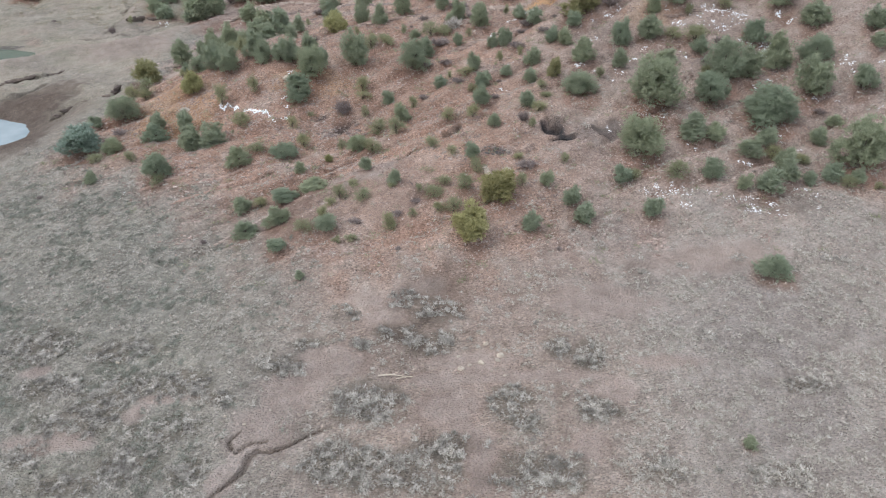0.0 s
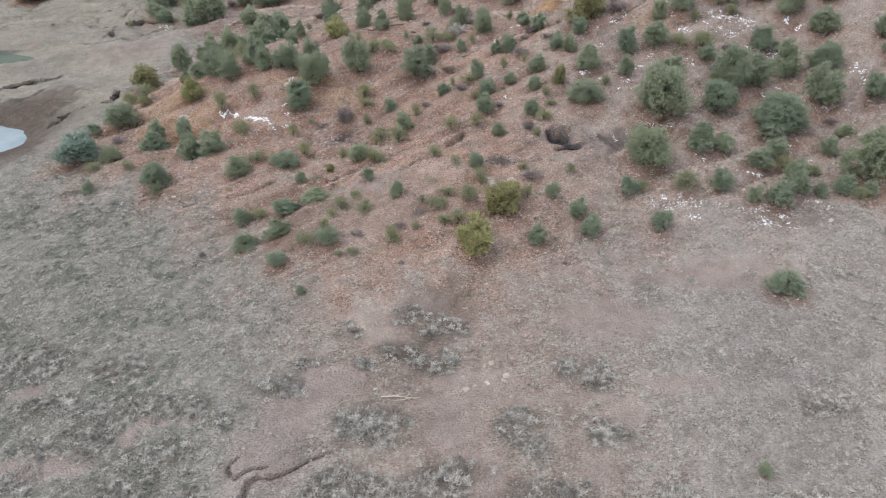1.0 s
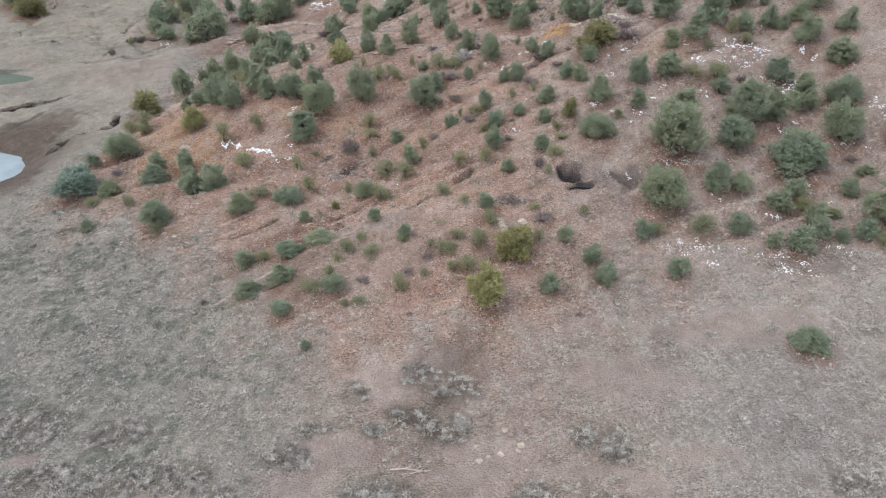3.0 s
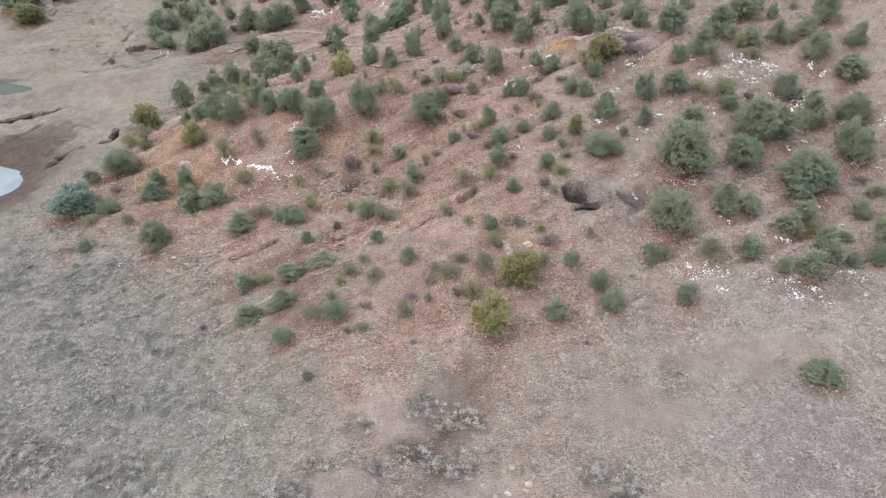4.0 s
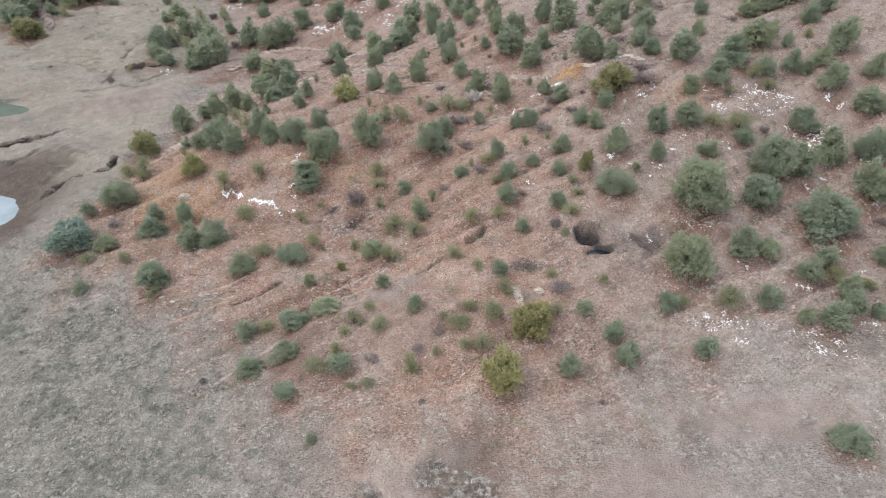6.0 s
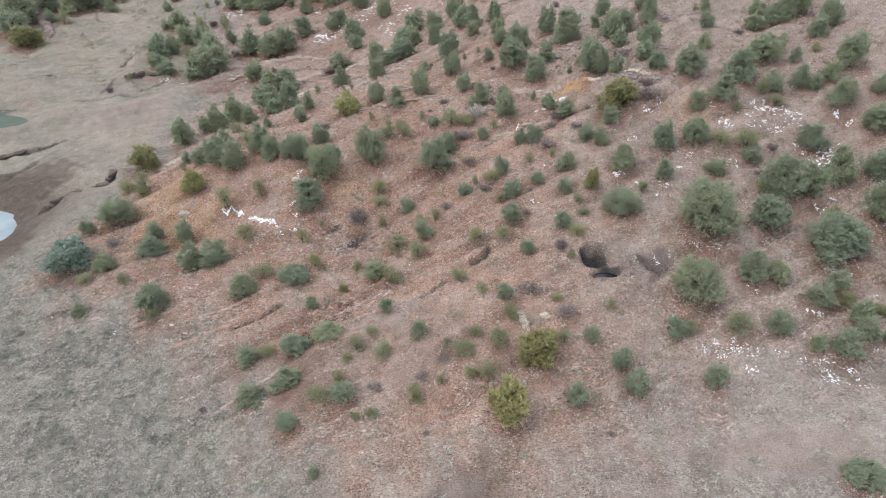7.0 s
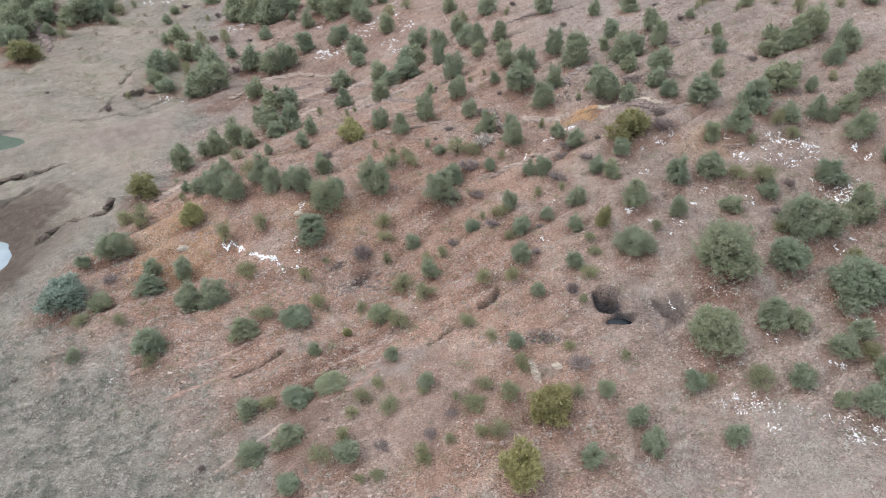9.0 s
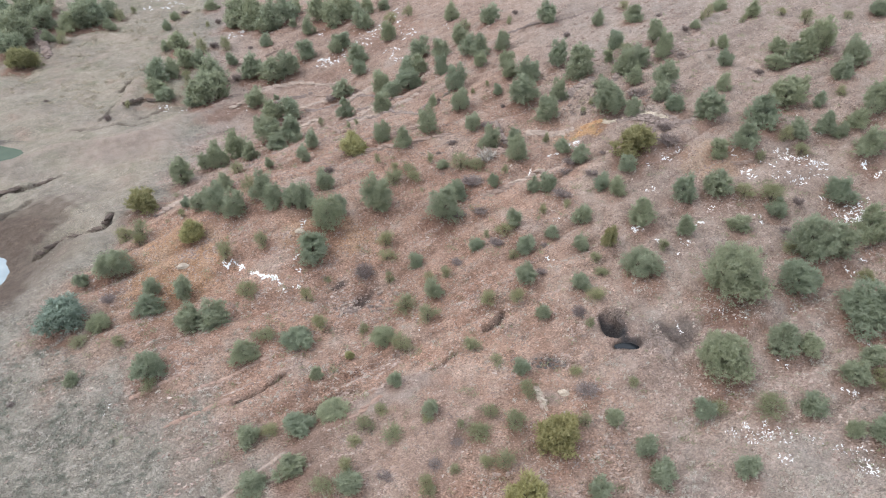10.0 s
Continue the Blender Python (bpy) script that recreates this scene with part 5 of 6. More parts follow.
def rubble(x, y, rx, ry, turn, pieces, size, mats, label):
    """Broken rock lying close together: angular stones, each a part."""
    root = new("rock_rubble", None)
    base = float(ground_z(x, y))
    root.matrix_basis = pose(x, y, base)
    shapes = [lump_mesh("stone", 120 + k, mats[k % len(mats)], rings=3, sides=5, jag=0.34, sharp=0.15) for k in range(6)]
    c, d = math.cos(math.radians(turn)), math.sin(math.radians(turn))
    for _ in range(pieces):
        a, q = rng.uniform(0, 2 * math.pi), math.sqrt(rng.uniform(0, 1))
        u, v = rx * q * math.cos(a), ry * q * math.sin(a)
        px, py = u * c - v * d, u * d + v * c
        w = size * rng.uniform(0.4, 1.0) ** 1.5 * 1.5
        ob = part("stone", shapes[int(rng.integers(6))], root)
        ob.matrix_basis = pose(px, py, float(ground_z(x + px, y + py)) - base - 0.2 * w, rng.uniform(-12, 12), rng.uniform(-12, 12), turn + rng.uniform(-35, 35)) @ Matrix.Diagonal((w * rng.uniform(1.0, 1.6), w * 0.75, w * rng.uniform(0.4, 0.7), 1))
    return tagged(root, label, "rubble", "patches of rubble")


rubble(-6.4, 45.0, 1.5, 0.9, 15, 60, 0.26, [BEDROCK, SHALE, STONE_RED], "pinkish broken rubble beside a small gully")
rubble(-9.0, 44.3, 1.1, 0.7, 30, 40, 0.24, [SHALE, BEDROCK, SHALE], "grey and pinkish broken shale in a small gully")
rubble(3.5, 37.5, 1.3, 0.3, 4, 55, 0.15, [SLATE, SHALE, SLATE], "thin grey shale rubble below the red slope")
rubble(2.9, 35.5, 0.85, 0.2, -72, 34, 0.26, [SANDSTONE, SANDSTONE, BEDROCK], "pale sandstone block broken along the slope")
rubble(9.2, 63.6, 2.8, 0.9, 50, 60, 0.3, [BEDROCK, SHALE, BEDROCK], "pale broken slabs running up the slope")
rubble(11.2, 65.8, 2.4, 0.7, 48, 40, 0.3, [BEDROCK, SHALE, BEDROCK], "pale broken slabs running up the slope")
rubble(2.3, 59.6, 1.4, 0.7, -55, 48, 0.34, [SLATE, SANDSTONE, SHALE], "broken grey rubble beside a dead shrub")
rubble(14.6, 60.5, 2.0, 0.8, -10, 40, 0.24, [BEDROCK, SHALE, STONE_RED], "pinkish rubble between junipers")


def bank(line, high, label="crumbling dark cut bank of a dry wash"):
    """A cut bank of bare earth: broken faces along the far rim of a wash, each a part."""
    root = new("cut_bank", None)
    bx, by = line[0]
    base = float(ground_z(bx, by))
    root.matrix_basis = pose(bx, by, base)
    shapes = [lump_mesh("bank_face", 90 + k, EARTH, rings=3, sides=6, jag=0.3, sharp=0.15) for k in range(3)]
    for (ax, ay), (cx, cy) in zip(line, line[1:]):
        run = math.hypot(cx - ax, cy - ay)
        ux, uy = (cx - ax) / run, (cy - ay) / run
        n = max(1, int(run / 0.5))
        for k in range(n):
            s = (k + rng.uniform(0.3, 0.7)) / n * run
            px, py = ax + ux * s - uy * 0.35, ay + uy * s + ux * 0.35
            rim = float(ground_z(px - uy * 0.7, py + ux * 0.7))
            ob = part("bank_face", shapes[int(rng.integers(3))], root)
            tall = high * rng.uniform(0.7, 1.1)
            ob.matrix_basis = pose(px - bx, py - by, rim - base - tall * 0.9, 0, rng.uniform(-5, 5), math.degrees(math.atan2(uy, ux)) + rng.uniform(-15, 15)) @ Matrix.Diagonal((rng.uniform(0.7, 1.2), rng.uniform(0.3, 0.5), tall, 1))
    tagged(root, label, "earth bank", "cut banks")


bank([(-36.2, 53.6), (-34.9, 54.3), (-33.2, 55.1), (-31.5, 55.8), (-30.8, 58.1)], 0.3)
bank([(-47.5, 63.3), (-45.2, 64.3), (-43.5, 65.4), (-42.1, 67.3)], 0.3)
bank([(-42.2, 84.9), (-41.1, 87.4), (-38.9, 87.4)], 0.4)

# ---- old snow ----


def snow_clump_mesh(seed, sides=8):
    """A thawing clump of snow, two wide and two deep, with a thin ragged edge."""
    r = np.random.default_rng(seed)
    t = 2 * math.pi * np.arange(sides) / sides
    edge = r.uniform(0.7, 1.25, sides)
    ring = np.stack([np.cos(t) * edge, np.sin(t) * edge, np.full(sides, -0.35)], -1)
    shelf = ring * (0.78, 0.78, 0) + np.stack([0 * t, 0 * t, r.uniform(0.25, 0.5, sides)], -1)
    v = np.vstack([ring, shelf, [(0.1, 0, 0.6)]])
    f = []
    for k in range(sides):
        m = (k + 1) % sides
        f += [(k, m, sides + m), (k, sides + m, sides + k), (sides + k, sides + m, 2 * sides)]
    return mesh_of("snow_clump", v, f, SNOW, flat=False)


CLUMPS = [snow_clump_mesh(500 + k) for k in range(6)]


def snow_clump(root, x, y, base, dx, dy, big, turn, r):
    """One clump lying on the slope, a part of its patch."""
    px, py = x + dx, y + dy
    lie = Vector((-float(ground_z(px + 0.2, py) - ground_z(px - 0.2, py)) / 0.4, -float(ground_z(px, py + 0.2) - ground_z(px, py - 0.2)) / 0.4, 1)).to_track_quat("Z", "Y").to_matrix().to_4x4()
    ob = part("snow_clump", CLUMPS[int(r.integers(6))], root)
    ob.matrix_basis = (Matrix.Translation((dx, dy, float(ground_z(px, py)) - base + 0.25 * big)) @ lie @ pose(0, 0, 0, 0, 0, turn)
                       @ Matrix.Diagonal((big * r.uniform(1.1, 2.0), big * r.uniform(0.7, 1.1), big * 0.8, 1)))


def snow_strip(line, label):
    """A ragged strip of old snow along a hollow: x, y and half width at each bend."""
    r = np.random.default_rng(77)
    root = new("snow_strip", None)
    x, y = line[0][:2]
    base = float(ground_z(x, y))
    root.matrix_basis = pose(x, y, base)
    for (ax, ay, aw), (bx, by, bw) in zip(line, line[1:]):
        run = math.hypot(bx - ax, by - ay)
        for k in range(int(run / 0.05)):
            s = r.uniform(0, 1)
            wide = aw + (bw - aw) * s
            off = r.normal() * 0.5 * wide
            snow_clump(root, x, y, base, ax + (bx - ax) * s - x - off * (by - ay) / run * 0.3, ay + (by - ay) * s - y + off, min(0.085, 0.35 * wide) * r.uniform(0.4, 1.1) + 0.012,
                       math.degrees(math.atan2(by - ay, bx - ax)) + r.normal() * 30, r)
    tagged(root, label, "snow patch", "snow remnants")


def snow_patches(rows):
    """Patches of old snow: x, y, half width, half depth, how many clumps remain and how large they are."""
    for x, y, rx, ry, n, size in rows:
        r = np.random.default_rng(int(abs(x * 131 + y * 17)))
        root = new("snow_patch", None)
        base = float(ground_z(x, y))
        root.matrix_basis = pose(x, y, base)
        far = y > 60
        left = max(3, min(3 * n, round(math.pi * max(rx, 0.2) * max(ry, 0.2) / (0.02 if far else 0.0045))))
        while left > 0:
            # short strings of clumps that lie in the hollows between stones
            a, q = r.uniform(0, 2 * math.pi), r.uniform(0, 1) ** 0.6
            dx, dy = 1.3 * q * rx * math.cos(a), 1.3 * q * ry * math.sin(a)
            way = math.radians(-10 + 45 * r.normal())
            for _ in range(min(left, int(r.choice([1, 1, 2, 3, 5])))):
                big = size * r.uniform(0.3, 0.75) if far else r.uniform(0.013, 0.03 if y < 42 else 0.046) * (1.35 if size > 0.06 and y > 42 else 1.0)
                snow_clump(root, x, y, base, dx, dy, big, math.degrees(way) + r.normal() * 20, r)
                dx, dy, way = dx + 1.6 * big * math.cos(way), dy + 1.9 * big * math.sin(way), way + 0.6 * r.normal()
                left -= 1
        tagged(root, "patchy remnant of old white snow on stony soil", "snow patch", "snow remnants")


snow_strip([(-18.5, 48.5, 0.12), (-18.1, 48.1, 0.16), (-17.9, 48.7, 0.08), (-17.3, 48.2, 0.05), (-17.05, 47.8, 0.3), (-16.7, 47.7, 0.12)], "ragged strip of old white snow in a hollow of the slope")
snow_strip([(-16.2, 47.2, 0.1), (-15.7, 46.95, 0.16), (-15.3, 46.5, 0.1), (-14.9, 46.35, 0.24), (-14.2, 46.2, 0.26), (-13.8, 45.85, 0.12), (-13.65, 45.6, 0.12)], "long ragged strip of old white snow below a low ledge")
snow_patches([(-21.9, 36.2, 0.41, 0.34, 5, 0.034), (-3.9, 41.2, 0.14, 0.16, 3, 0.035), (11.5, 39.9, 0.1, 0.42, 7, 0.034), (12.6, 33.4, 0.46, 0.12, 9, 0.031), (13.2, 33.6, 0.21, 0.25, 18, 0.041),
              (13.9, 33.2, 0.61, 0.25, 46, 0.041), (14.1, 40.7, 0.24, 0.08, 5, 0.034), (14.5, 33.7, 0.46, 0.21, 9, 0.031), (14.6, 32, 0.33, 0.19, 18, 0.04), (14.9, 39.8, 0.33, 0.22, 4, 0.033),
              (15, 33.1, 0.54, 0.4, 12, 0.03), (16.1, 37.3, 0.13, 0.1, 2, 0.033), (16.5, 32.9, 0.3, 0.27, 5, 0.03), (16.6, 37.1, 0.16, 0.1, 4, 0.033)])
snow_patches([(17.3, 32.5, 0.45, 0.17, 4, 0.03), (18.3, 32.4, 0.6, 0.15, 13, 0.04), (18.4, 40.8, 0.14, 0.1, 2, 0.034), (18.5, 31.6, 0.29, 0.3, 30, 0.051), (18.9, 31.3, 0.81, 0.28, 13, 0.039),
              (18.9, 35.4, 0.13, 0.21, 6, 0.032), (19.4, 35.4, 0.36, 0.08, 6, 0.036), (19.7, 31.9, 0.24, 0.19, 18, 0.051), (19.7, 35.4, 0.22, 0.08, 7, 0.032), (20, 30.9, 0.29, 0.15, 5, 0.029),
              (21.6, 38.6, 0.38, 0.67, 4, 0.038), (21.7, 38.8, 0.14, 0.36, 3, 0.034), (21.7, 32.9, 0.52, 0.22, 7, 0.035), (21.8, 38.3, 0.2, 0.19, 7, 0.045)])
snow_patches([(22.1, 32.9, 0.08, 0.28, 5, 0.06), (22.2, 31.1, 0.23, 0.17, 4, 0.033), (22.3, 38.1, 0.33, 0.14, 6, 0.033), (22.3, 37.8, 0.3, 0.23, 4, 0.038), (22.3, 32.2, 0.34, 0.25, 5, 0.034),
              (23, 36.4, 0.26, 0.26, 4, 0.032), (23.8, 33.2, 0.09, 0.1, 3, 0.047), (26.6, 41.5, 0.8, 0.08, 12, 0.054), (27.3, 40.5, 0.16, 0.08, 3, 0.039), (29.1, 38.9, 0.23, 0.3, 4, 0.038),
              ])
snow_patches([(-13.4, 45.2, 0.27, 0.15, 5, 0.039), (-12.9, 50.5, 0.21, 0.43, 7, 0.056), (-12.9, 47.7, 0.2, 0.34, 6, 0.054),
              (-12.6, 46.8, 0.16, 0.13, 3, 0.04), (-12.5, 45.6, 0.23, 0.12, 8, 0.052), (-4.2, 42.2, 0.11, 0.27, 2, 0.036), (4.6, 46, 0.34, 0.1, 5, 0.038), (5.5, 49.4, 0.24, 0.17, 4, 0.04),
              (10.6, 47.5, 0.42, 0.22, 14, 0.052), (11.6, 46.4, 0.19, 0.19, 3, 0.038), (12.5, 51.4, 0.33, 0.18, 6, 0.055), (12.6, 53.4, 0.17, 0.16, 2, 0.057)])
snow_patches([(12.9, 45.4, 0.11, 0.1, 2, 0.037), (13.4, 46.2, 0.38, 0.16, 9, 0.051), (14.1, 53.8, 0.34, 0.17, 12, 0.057), (15, 47.6, 0.27, 0.29, 6, 0.038), (16, 48.6, 0.16, 0.44, 4, 0.039),
              (18.7, 47.7, 0.31, 0.28, 6, 0.038), (18.8, 53.3, 0.29, 0.2, 5, 0.056), (19.2, 52.1, 0.41, 0.29, 12, 0.055), (19.4, 51.1, 0.32, 0.32, 9, 0.054), (20.5, 52.6, 0.41, 0.64, 6, 0.041),
              (21.1, 51.6, 0.81, 0.76, 14, 0.04), (21.9, 53.3, 0.25, 0.2, 6, 0.056), (22.6, 53.4, 0.42, 0.2, 8, 0.056), (22.6, 50.9, 0.6, 0.28, 14, 0.04)])
snow_patches([(22.8, 52.6, 0.82, 0.21, 30, 0.055), (23.3, 43.5, 0.53, 0.25, 8, 0.036), (23.7, 52.3, 0.81, 0.37, 14, 0.041), (24, 51.5, 0.73, 0.57, 12, 0.04), (24.1, 49.6, 0.39, 0.18, 4, 0.053),
              (24.2, 44.1, 0.29, 0.14, 3, 0.036), (24.4, 52.2, 0.81, 0.2, 14, 0.041), (25.2, 47.9, 0.65, 0.2, 20, 0.067), (25.4, 48.9, 0.98, 0.58, 38, 0.053), (25.8, 48.2, 0.58, 0.29, 14, 0.052),
              (26.5, 49.1, 0.39, 0.2, 5, 0.053), (27.4, 51.6, 0.2, 0.13, 9, 0.07), (27.6, 45.7, 0.26, 0.28, 9, 0.074), (27.7, 45.1, 0.17, 0.12, 5, 0.074)])
snow_patches([(28.2, 51, 0.32, 0.14, 8, 0.054), (29, 44.4, 0.29, 0.37, 9, 0.056), (29.4, 43, 0.28, 0.29, 6, 0.04), (29.5, 43.7, 0.33, 0.15, 6, 0.055), (29.7, 44.9, 0.25, 0.52, 4, 0.041),
              (31, 42.9, 0.28, 0.17, 5, 0.054), (4.4, 55.7, 0.18, 0.15, 3, 0.061), (6.1, 56.7, 0.41, 0.14, 4, 0.061), (7.9, 57.4, 0.54, 0.27, 10, 0.061), (15.3, 54.5, 0.34, 0.19, 4, 0.057),
              (25.4, 54.6, 0.25, 0.11, 4, 0.057), (-37.7, 84.9, 0.71, 0.7, 14, 0.096), (-34.9, 83.9, 0.7, 0.61, 4, 0.095), (-31.1, 87.2, 0.51, 1.34, 5, 0.072)])
snow_patches([(-26.9, 84.2, 0.42, 0.61, 3, 0.095), (-8.9, 89.6, 0.72, 0.32, 5, 0.097), (-18.6, 94.5, 1.31, 0.91, 26, 0.135), (-17.1, 95.3, 1.16, 0.76, 8, 0.104), (-15, 91.3, 0.3, 0.61, 2, 0.1),
              (-14.3, 99.1, 1.19, 3, 12, 0.107), (-12.7, 98.3, 0.79, 2.43, 8, 0.106), (-10.9, 100.8, 1.6, 1.74, 30, 0.108), (-9.8, 92, 1.11, 0.82, 14, 0.099), (-7.7, 95.6, 0.91, 1.51, 16, 0.102),
              (-2.4, 94.7, 0.37, 0.96, 4, 0.101), (-35.1, 107.7, 1.57, 1.1, 14, 0.118), (-20.7, 103.5, 0.83, 1.44, 5, 0.112), (-10.4, 105.2, 0.75, 2.07, 14, 0.112)])
snow_patches([(-52, 123.4, 2.97, 1.74, 26, 0.134), (-26.9, 115.6, 0.92, 1.45, 6, 0.125)])

# ---- loose cover that nobody could count ----


def scatter(count, x0, x1, y0, y1, keep):
    """Places on the ground, kept where keep(x, y) passes a throw."""
    x, y = rng.uniform(x0, x1, count), rng.uniform(y0, y1, count)
    ok = rng.uniform(size=count) < keep(x, y)
    ok &= (x > -6 - 0.80 * y) & (x < 6 + 0.72 * y)
    for px, py, rx, ry, _ in PONDS + PITS:
        ok &= np.hypot((x - px) / rx, (y - py) / ry) > 1.08
    x, y = x[ok], y[ok]
    return np.stack([x, y, ground_z(x, y)], -1)


def heaps(points, many, spread):
    """Each place grown into a small heap, highest in its middle."""
    off = rng.normal(size=(len(points) * many, 2)) * spread * np.repeat(rng.uniform(0.6, 1.5, len(points)), many)[:, None]
    rise = 0.06 * np.exp(-(np.hypot(*off.T) / spread) ** 2)
    at = np.repeat(points, many, 0)[:, :2] + off
    return np.stack([at[:, 0], at[:, 1], ground_z(at[:, 0], at[:, 1]) + rise], -1)


def patchy(x, y, scale, seed):
    return np.array([noise.noise((a * scale, b * scale, seed)) for a, b in zip(x, y)]) * 0.5 + 0.5


def in_grass(x, y):
    z = zones(x, y)
    return np.clip(1.1 * z["zone_grass"] + 0.32 - 0.9 * z["zone_pale"] - z["zone_mud_shade"], 0, 1) * smooth(0.46, 0.60, 0.5 * patchy(x, y, 0.5, 2.0) + 0.5 * patchy(x, y, 1.9, 8.0)) * (1 - 0.8 * hill(x, y))


def in_brush(x, y):
    return smooth(0.60, 0.84, 0.5 * np.clip(sum(spot(x, y, *s) for s in BRUSH_SPOTS), 0, 1) + 0.4 * patchy(x, y, 0.8, 4.0) + 0.45 * patchy(x, y, 2.3, 6.0))


def in_clumps(x, y):
    z = zones(x, y)
    near = np.clip(0.34 + 0.35 * z["zone_grass"] - 1.2 * z["zone_pale"], 0, 1) * (1 - hill(x, y))
    return near * smooth(0.52, 0.66, 0.5 * patchy(x, y, 0.8, 12.0) + 0.5 * patchy(x, y, 2.6, 15.0))


def in_tussocks(x, y):
    z = zones(x, y)
    cover = np.clip(0.35 + 0.5 * z["zone_grass"] + 0.4 * smooth(3, 10, x) - 0.9 * z["zone_pale"] - 0.4 * z["zone_mud_shade"], 0, 1) * (1 - 0.75 * hill(x, y))
    return cover * (1 - 0.8 * z["zone_pale"]) * (0.08 + smooth(0.44, 0.57, 0.5 * patchy(x, y, 0.45, 32.0) + 0.5 * patchy(x, y, 1.5, 35.0)))


def in_herbs(x, y):
    z = zones(x, y)
    return smooth(-5, -14, x) * (1 - hill(x, y)) * np.clip(1 - 1.3 * z["zone_pale"] - z["zone_mud_shade"], 0, 1) * smooth(0.46, 0.70, 0.55 * patchy(x, y, 0.33, 82.0) + 0.45 * patchy(x, y, 1.3, 85.0))


def on_hill(x, y):
    z = zones(x, y)
    return np.clip(hill(x, y) * (0.07 + 0.93 * smooth(0.43, 0.62, 0.5 * patchy(x, y, 0.3, 7.0) + 0.5 * patchy(x, y, 1.2, 9.0))) + 0.10 - z["zone_mud_shade"] - 0.5 * z["zone_pale"], 0, 1)


def in_beds(x, y):
    """Where broken beds of rock run across the slope."""
    run, up = x * 0.87 + y * 0.5, y * 0.87 - x * 0.5
    band = np.array([abs(noise.noise((a * 0.10, b * 0.75, 61.0)) + 0.25 * noise.noise((a * 0.9, b * 1.6, 63.0))) for a, b in zip(run, up)])
    return hill(x, y) * smooth(0.17, 0.03, band) * smooth(0.42, 0.6, patchy(x, y, 0.22, 65.0)) * (1 - 0.8 * zones(x, y)["zone_duff"])


p = scatter(45000, -34, 32, 11, 48, in_grass)
tagged(new("dry_grass", tufts(p, rng.uniform(0.05, 0.11, len(p)), STRAW, "dry_grass", 10, 0.9, 0.12, 0.7)), "short dry straw-coloured grass tufts", "grass", kind="stuff")
p = heaps(scatter(9000, -26, 26, 11, 30, in_brush), 9, 0.085)
tagged(new("dry_brush", tufts(p, rng.uniform(0.06, 0.15, len(p)), DRY, "dry_brush", 14, 1.0, 0.11, 0.5)), "dry straw-grey brush in low patches", "brush", kind="stuff")
p = scatter(8000, -75, -26, 44, 125, lambda x, y: np.clip(1 - hill(x, y) - 1.5 * zones(x, y)["zone_mud_shade"], 0, 1) * smooth(0.4, 0.65, patchy(x, y, 0.3, 3.0)))
tagged(new("valley_grass", tufts(p, rng.uniform(0.07, 0.16, len(p)), MEADOW, "valley_grass", 6, 1.6, 0.16, 0.8)), "sparse dry grass on the valley floor", "grass", kind="stuff")
p = scatter(190000, -36, 42, 22, 66, on_hill)
tagged(new("scree", crumbs(p, rng.uniform(0.02, 0.05, len(p)) * rng.choice([1, 1, 1, 1, 1, 1.7], len(p)), STONES, "scree", 1.0, 1.4)), "loose reddish stones scattered over the slope", "stones", kind="stuff")
p = scatter(32000, -45, 45, 62, 112, on_hill)
tagged(new("far_scree", crumbs(p, rng.uniform(0.04, 0.10, len(p)), STONES, "far_scree", 0.6, 2.2)), "loose reddish stones on the upper slope", "stones", kind="stuff")
p = scatter(13000, -36, 42, 26, 70, on_hill)
tagged(new("hill_grass", tufts(p, rng.uniform(0.08, 0.2, len(p)), STRAW, "hill_grass", 7, 1.5, 0.12, 0.5)), "thin dry grass between the stones", "grass", kind="stuff")
p = scatter(11000, -36, 42, 26, 100, on_hill)
tagged(new("slope_cobbles", crumbs(p, rng.uniform(0.05, 0.09, len(p)) * rng.choice([1, 1, 1, 1, 1, 1, 1, 1.6], len(p)), STONES, "slope_cobbles", 1.0, 1.7)), "flat stones and broken slabs lying along the slope", "stones", kind="stuff")
p = scatter(190000, -38, 42, 28, 66, in_beds)
tagged(new("slab_rubble", plates(p, rng.uniform(0.03, 0.095, len(p)), SLABS, "slab_rubble")), "flat broken slabs along the beds of the slope", "stones", kind="stuff")
p = scatter(60000, -45, 45, 66, 112, in_beds)
tagged(new("far_rubble", plates(p, rng.uniform(0.06, 0.16, len(p)), SLABS, "far_rubble")), "flat broken slabs along the beds of the upper slope", "stones", kind="stuff")
p = scatter(7000, -36, 42, 30, 80, lambda x, y: hill(x, y) * smooth(0.54, 0.66, 0.4 * patchy(x, y, 0.35, 71.0) + 0.6 * patchy(x, y, 1.1, 74.0)))
tagged(new("bare_scrub", tufts(p, rng.uniform(0.12, 0.32, len(p)), BARE, "bare_scrub", 20, 1.1, 0.06, 0.7)), "low leafless brown scrub between the stones", "scrub", kind="stuff")
p = heaps(scatter(30000, -34, 34, 11, 46, in_tussocks), 8, 0.075)
tagged(new("dry_tussocks", tufts(p, rng.uniform(0.04, 0.10, len(p)), TUSSOCK, "dry_tussocks", 6, 1.1, 0.2, 0.4)), "low pale grey tussocks carpeting the dry field", "grass", kind="stuff")
p = scatter(45000, -34, 34, 11, 46, in_tussocks)
tagged(new("field_stubble", tufts(p, rng.uniform(0.03, 0.07, len(p)), TUSSOCK, "field_stubble", 7, 1.3, 0.22, 0.5)), "short dry stubble between the tussocks", "grass", kind="stuff")
p = heaps(scatter(16000, -36, -4, 11, 42, in_herbs), 7, 0.09)
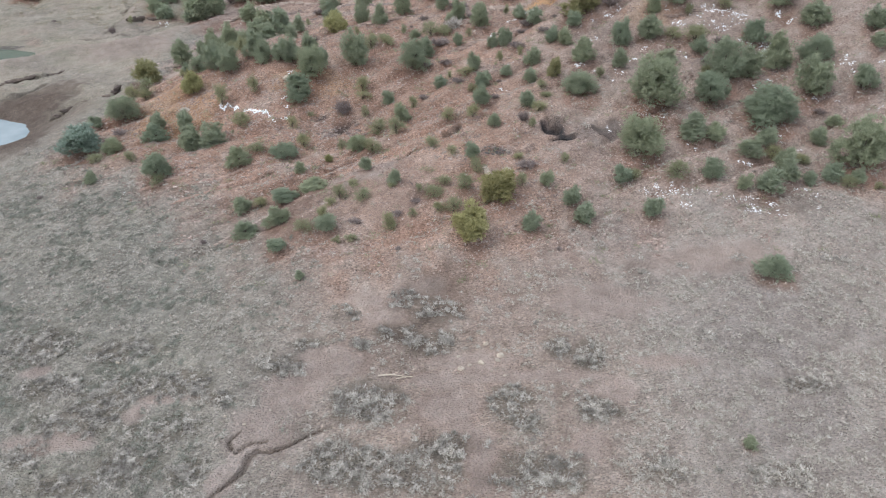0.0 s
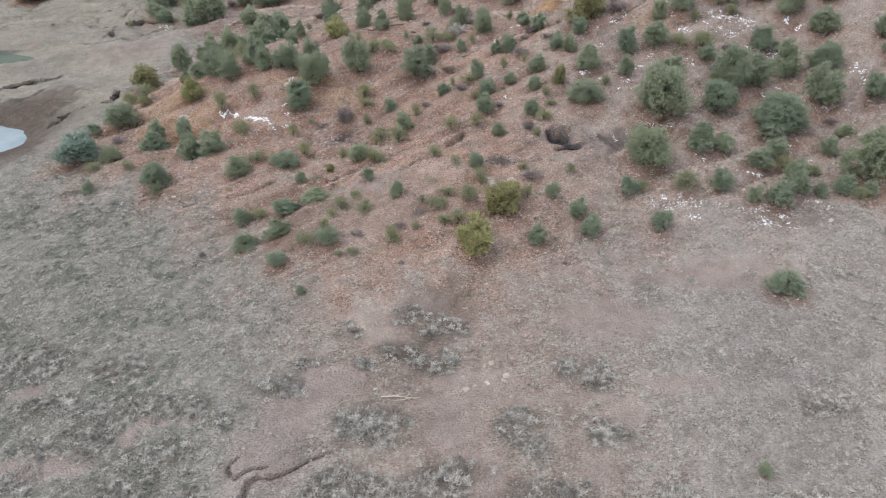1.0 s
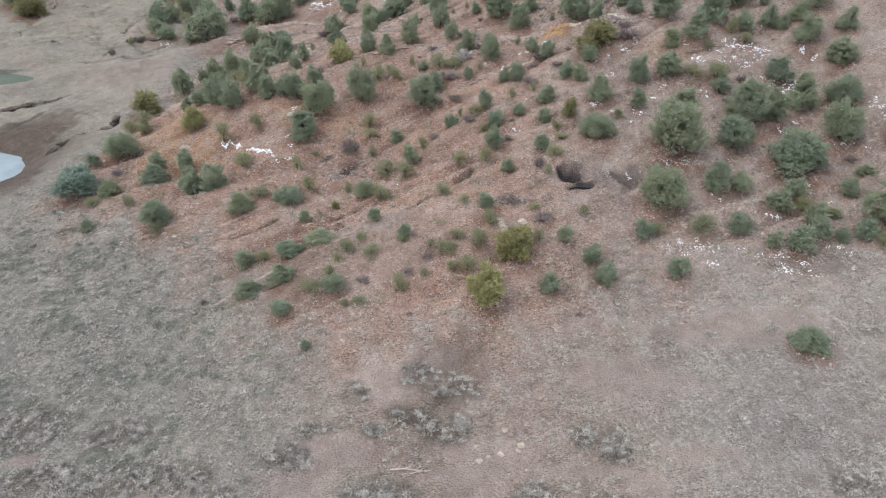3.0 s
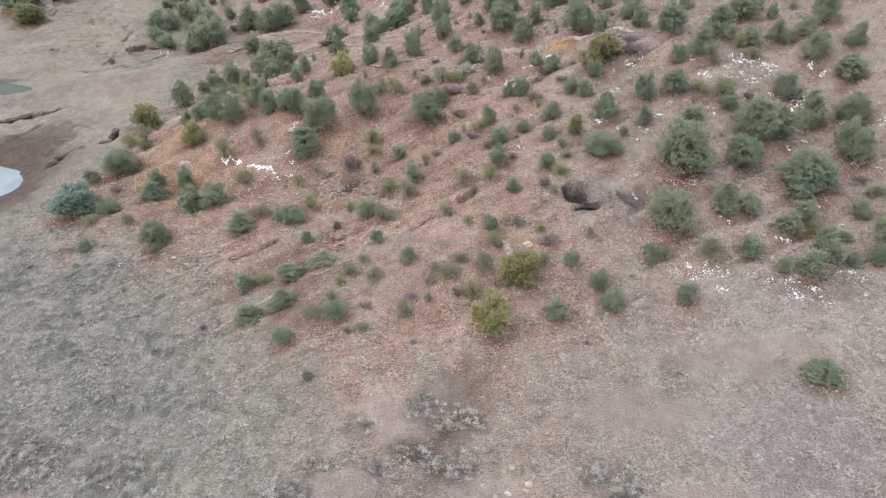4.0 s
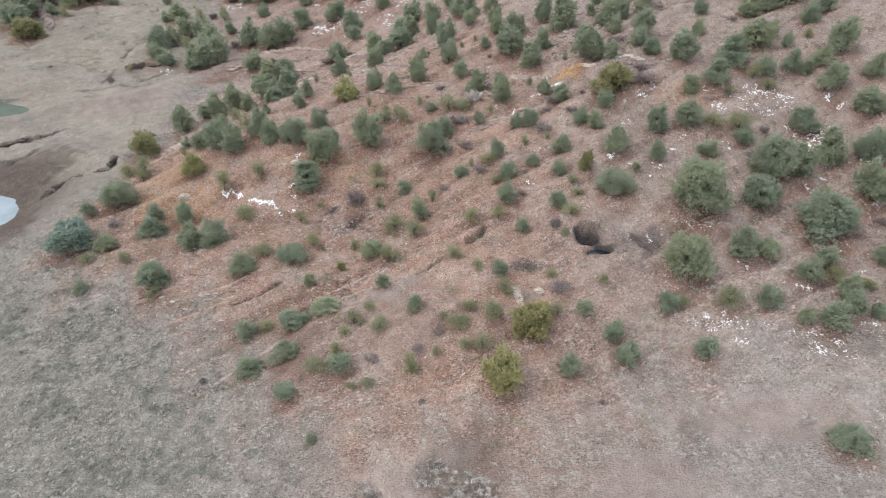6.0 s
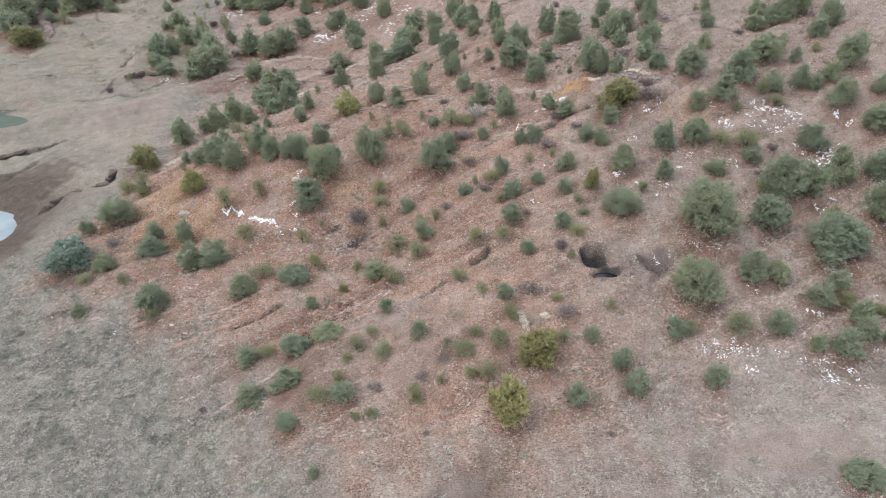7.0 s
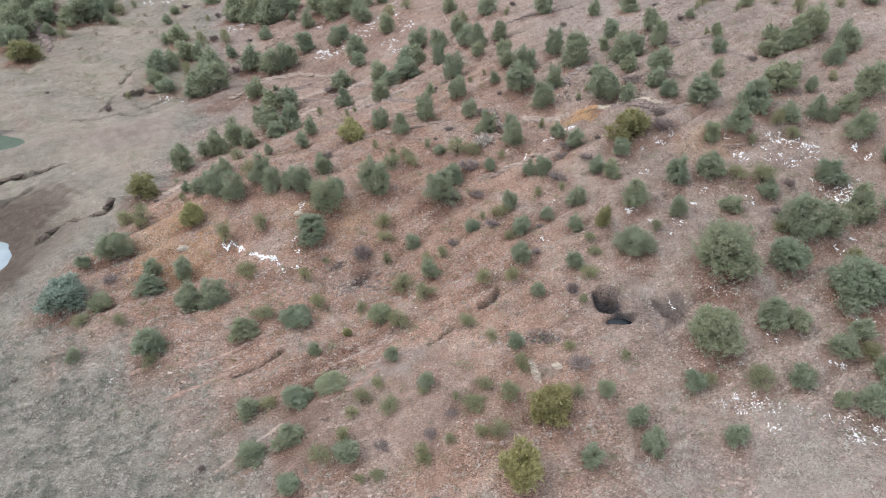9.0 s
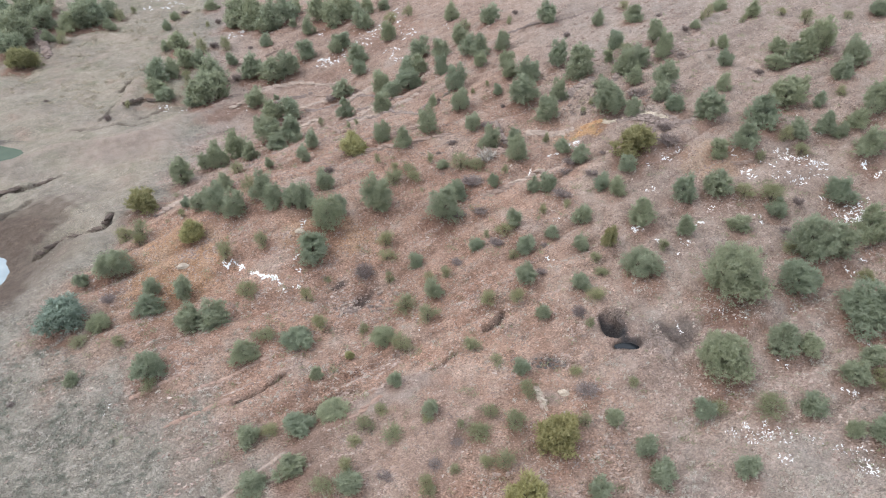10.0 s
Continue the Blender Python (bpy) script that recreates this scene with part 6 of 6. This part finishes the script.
tagged(new("field_herbs", tufts(p, rng.uniform(0.05, 0.11, len(p)), HERB, "field_herbs", 7, 1.2, 0.2, 0.5)), "dark grey-green herbs in patches over the field", "herbs", kind="stuff")
p = scatter(26000, -75, -26, 44, 115, lambda x, y: np.clip(1 - hill(x, y) - 1.5 * zones(x, y)["zone_mud_shade"], 0, 1) * smooth(0.35, 0.65, patchy(x, y, 0.25, 41.0)))
tagged(new("valley_tussocks", tufts(p, rng.uniform(0.05, 0.10, len(p)), MEADOW, "valley_tussocks", 6, 1.4, 0.3, 0.7)), "low dry tussocks on the valley floor", "grass", kind="stuff")
p = heaps(scatter(2200, -66, -34, 84, 122, lambda x, y: np.clip(1 - hill(x, y) - zones(x, y)["zone_mud_shade"], 0, 1) * smooth(0.46, 0.62, 0.5 * patchy(x, y, 0.25, 51.0) + 0.5 * patchy(x, y, 0.8, 53.0))), 6, 0.2)
tagged(new("valley_hummocks", tufts(p, rng.uniform(0.08, 0.2, len(p)), MEADOW, "valley_hummocks", 6, 1.3, 0.25, 0.5)), "grassy hummocks at the head of the valley", "grass", kind="stuff")
p = heaps(scatter(8000, -34, 32, 11, 46, in_clumps), 7, 0.07)
tagged(new("pale_brush", tufts(p, rng.uniform(0.04, 0.11, len(p)), DRY, "pale_brush", 11, 1.1, 0.14, 0.5)), "pale bleached brush clumps dotted over the field", "brush", kind="stuff")



# a bleached branch lying on the bare ground
def branch(x, y, length, turn):
    rows = [((-0.5, 0, 0.05), (-0.1, 0.03, 0.07), 0.022, 0.02, 6), ((-0.1, 0.03, 0.07), (0.5, -0.02, 0.06), 0.02, 0.008, 6), ((-0.15, 0.02, 0.07), (0.12, 0.14, 0.10), 0.012, 0.004, 4),
            ((0.15, 0.01, 0.07), (0.36, 0.10, 0.09), 0.01, 0.003, 4), ((0.2, 0.0, 0.06), (0.38, -0.10, 0.05), 0.01, 0.003, 4)]
    ob = new("dead_branch", sticks_mesh("dead_branch", rows, SANDSTONE))
    ob.matrix_basis = pose(x, y, float(ground_z(x, y)), 0, 0, turn) @ Matrix.Diagonal((length, length, length, 1))
    tagged(ob, "pale bleached branch lying on the ground", "branch", "fallen branches")


branch(-2.1, 19.25, 1.5, -3)
branch(-1.6, 19.2, 0.9, 12)
branch(18.9, 36.6, 1.3, -20)
p = scatter(9000, -36, 40, 26, 78, lambda x, y: hill(x, y) * smooth(0.50, 0.64, 0.5 * patchy(x, y, 0.45, 21.0) + 0.5 * patchy(x, y, 1.5, 24.0)))
tagged(new("low_scrub", tufts(p, rng.uniform(0.12, 0.30, len(p)), SHRUB, "low_scrub", 18, 1.1, 0.07, 0.6)), "small grey-green scrub plants between the stones", "scrub", kind="stuff")
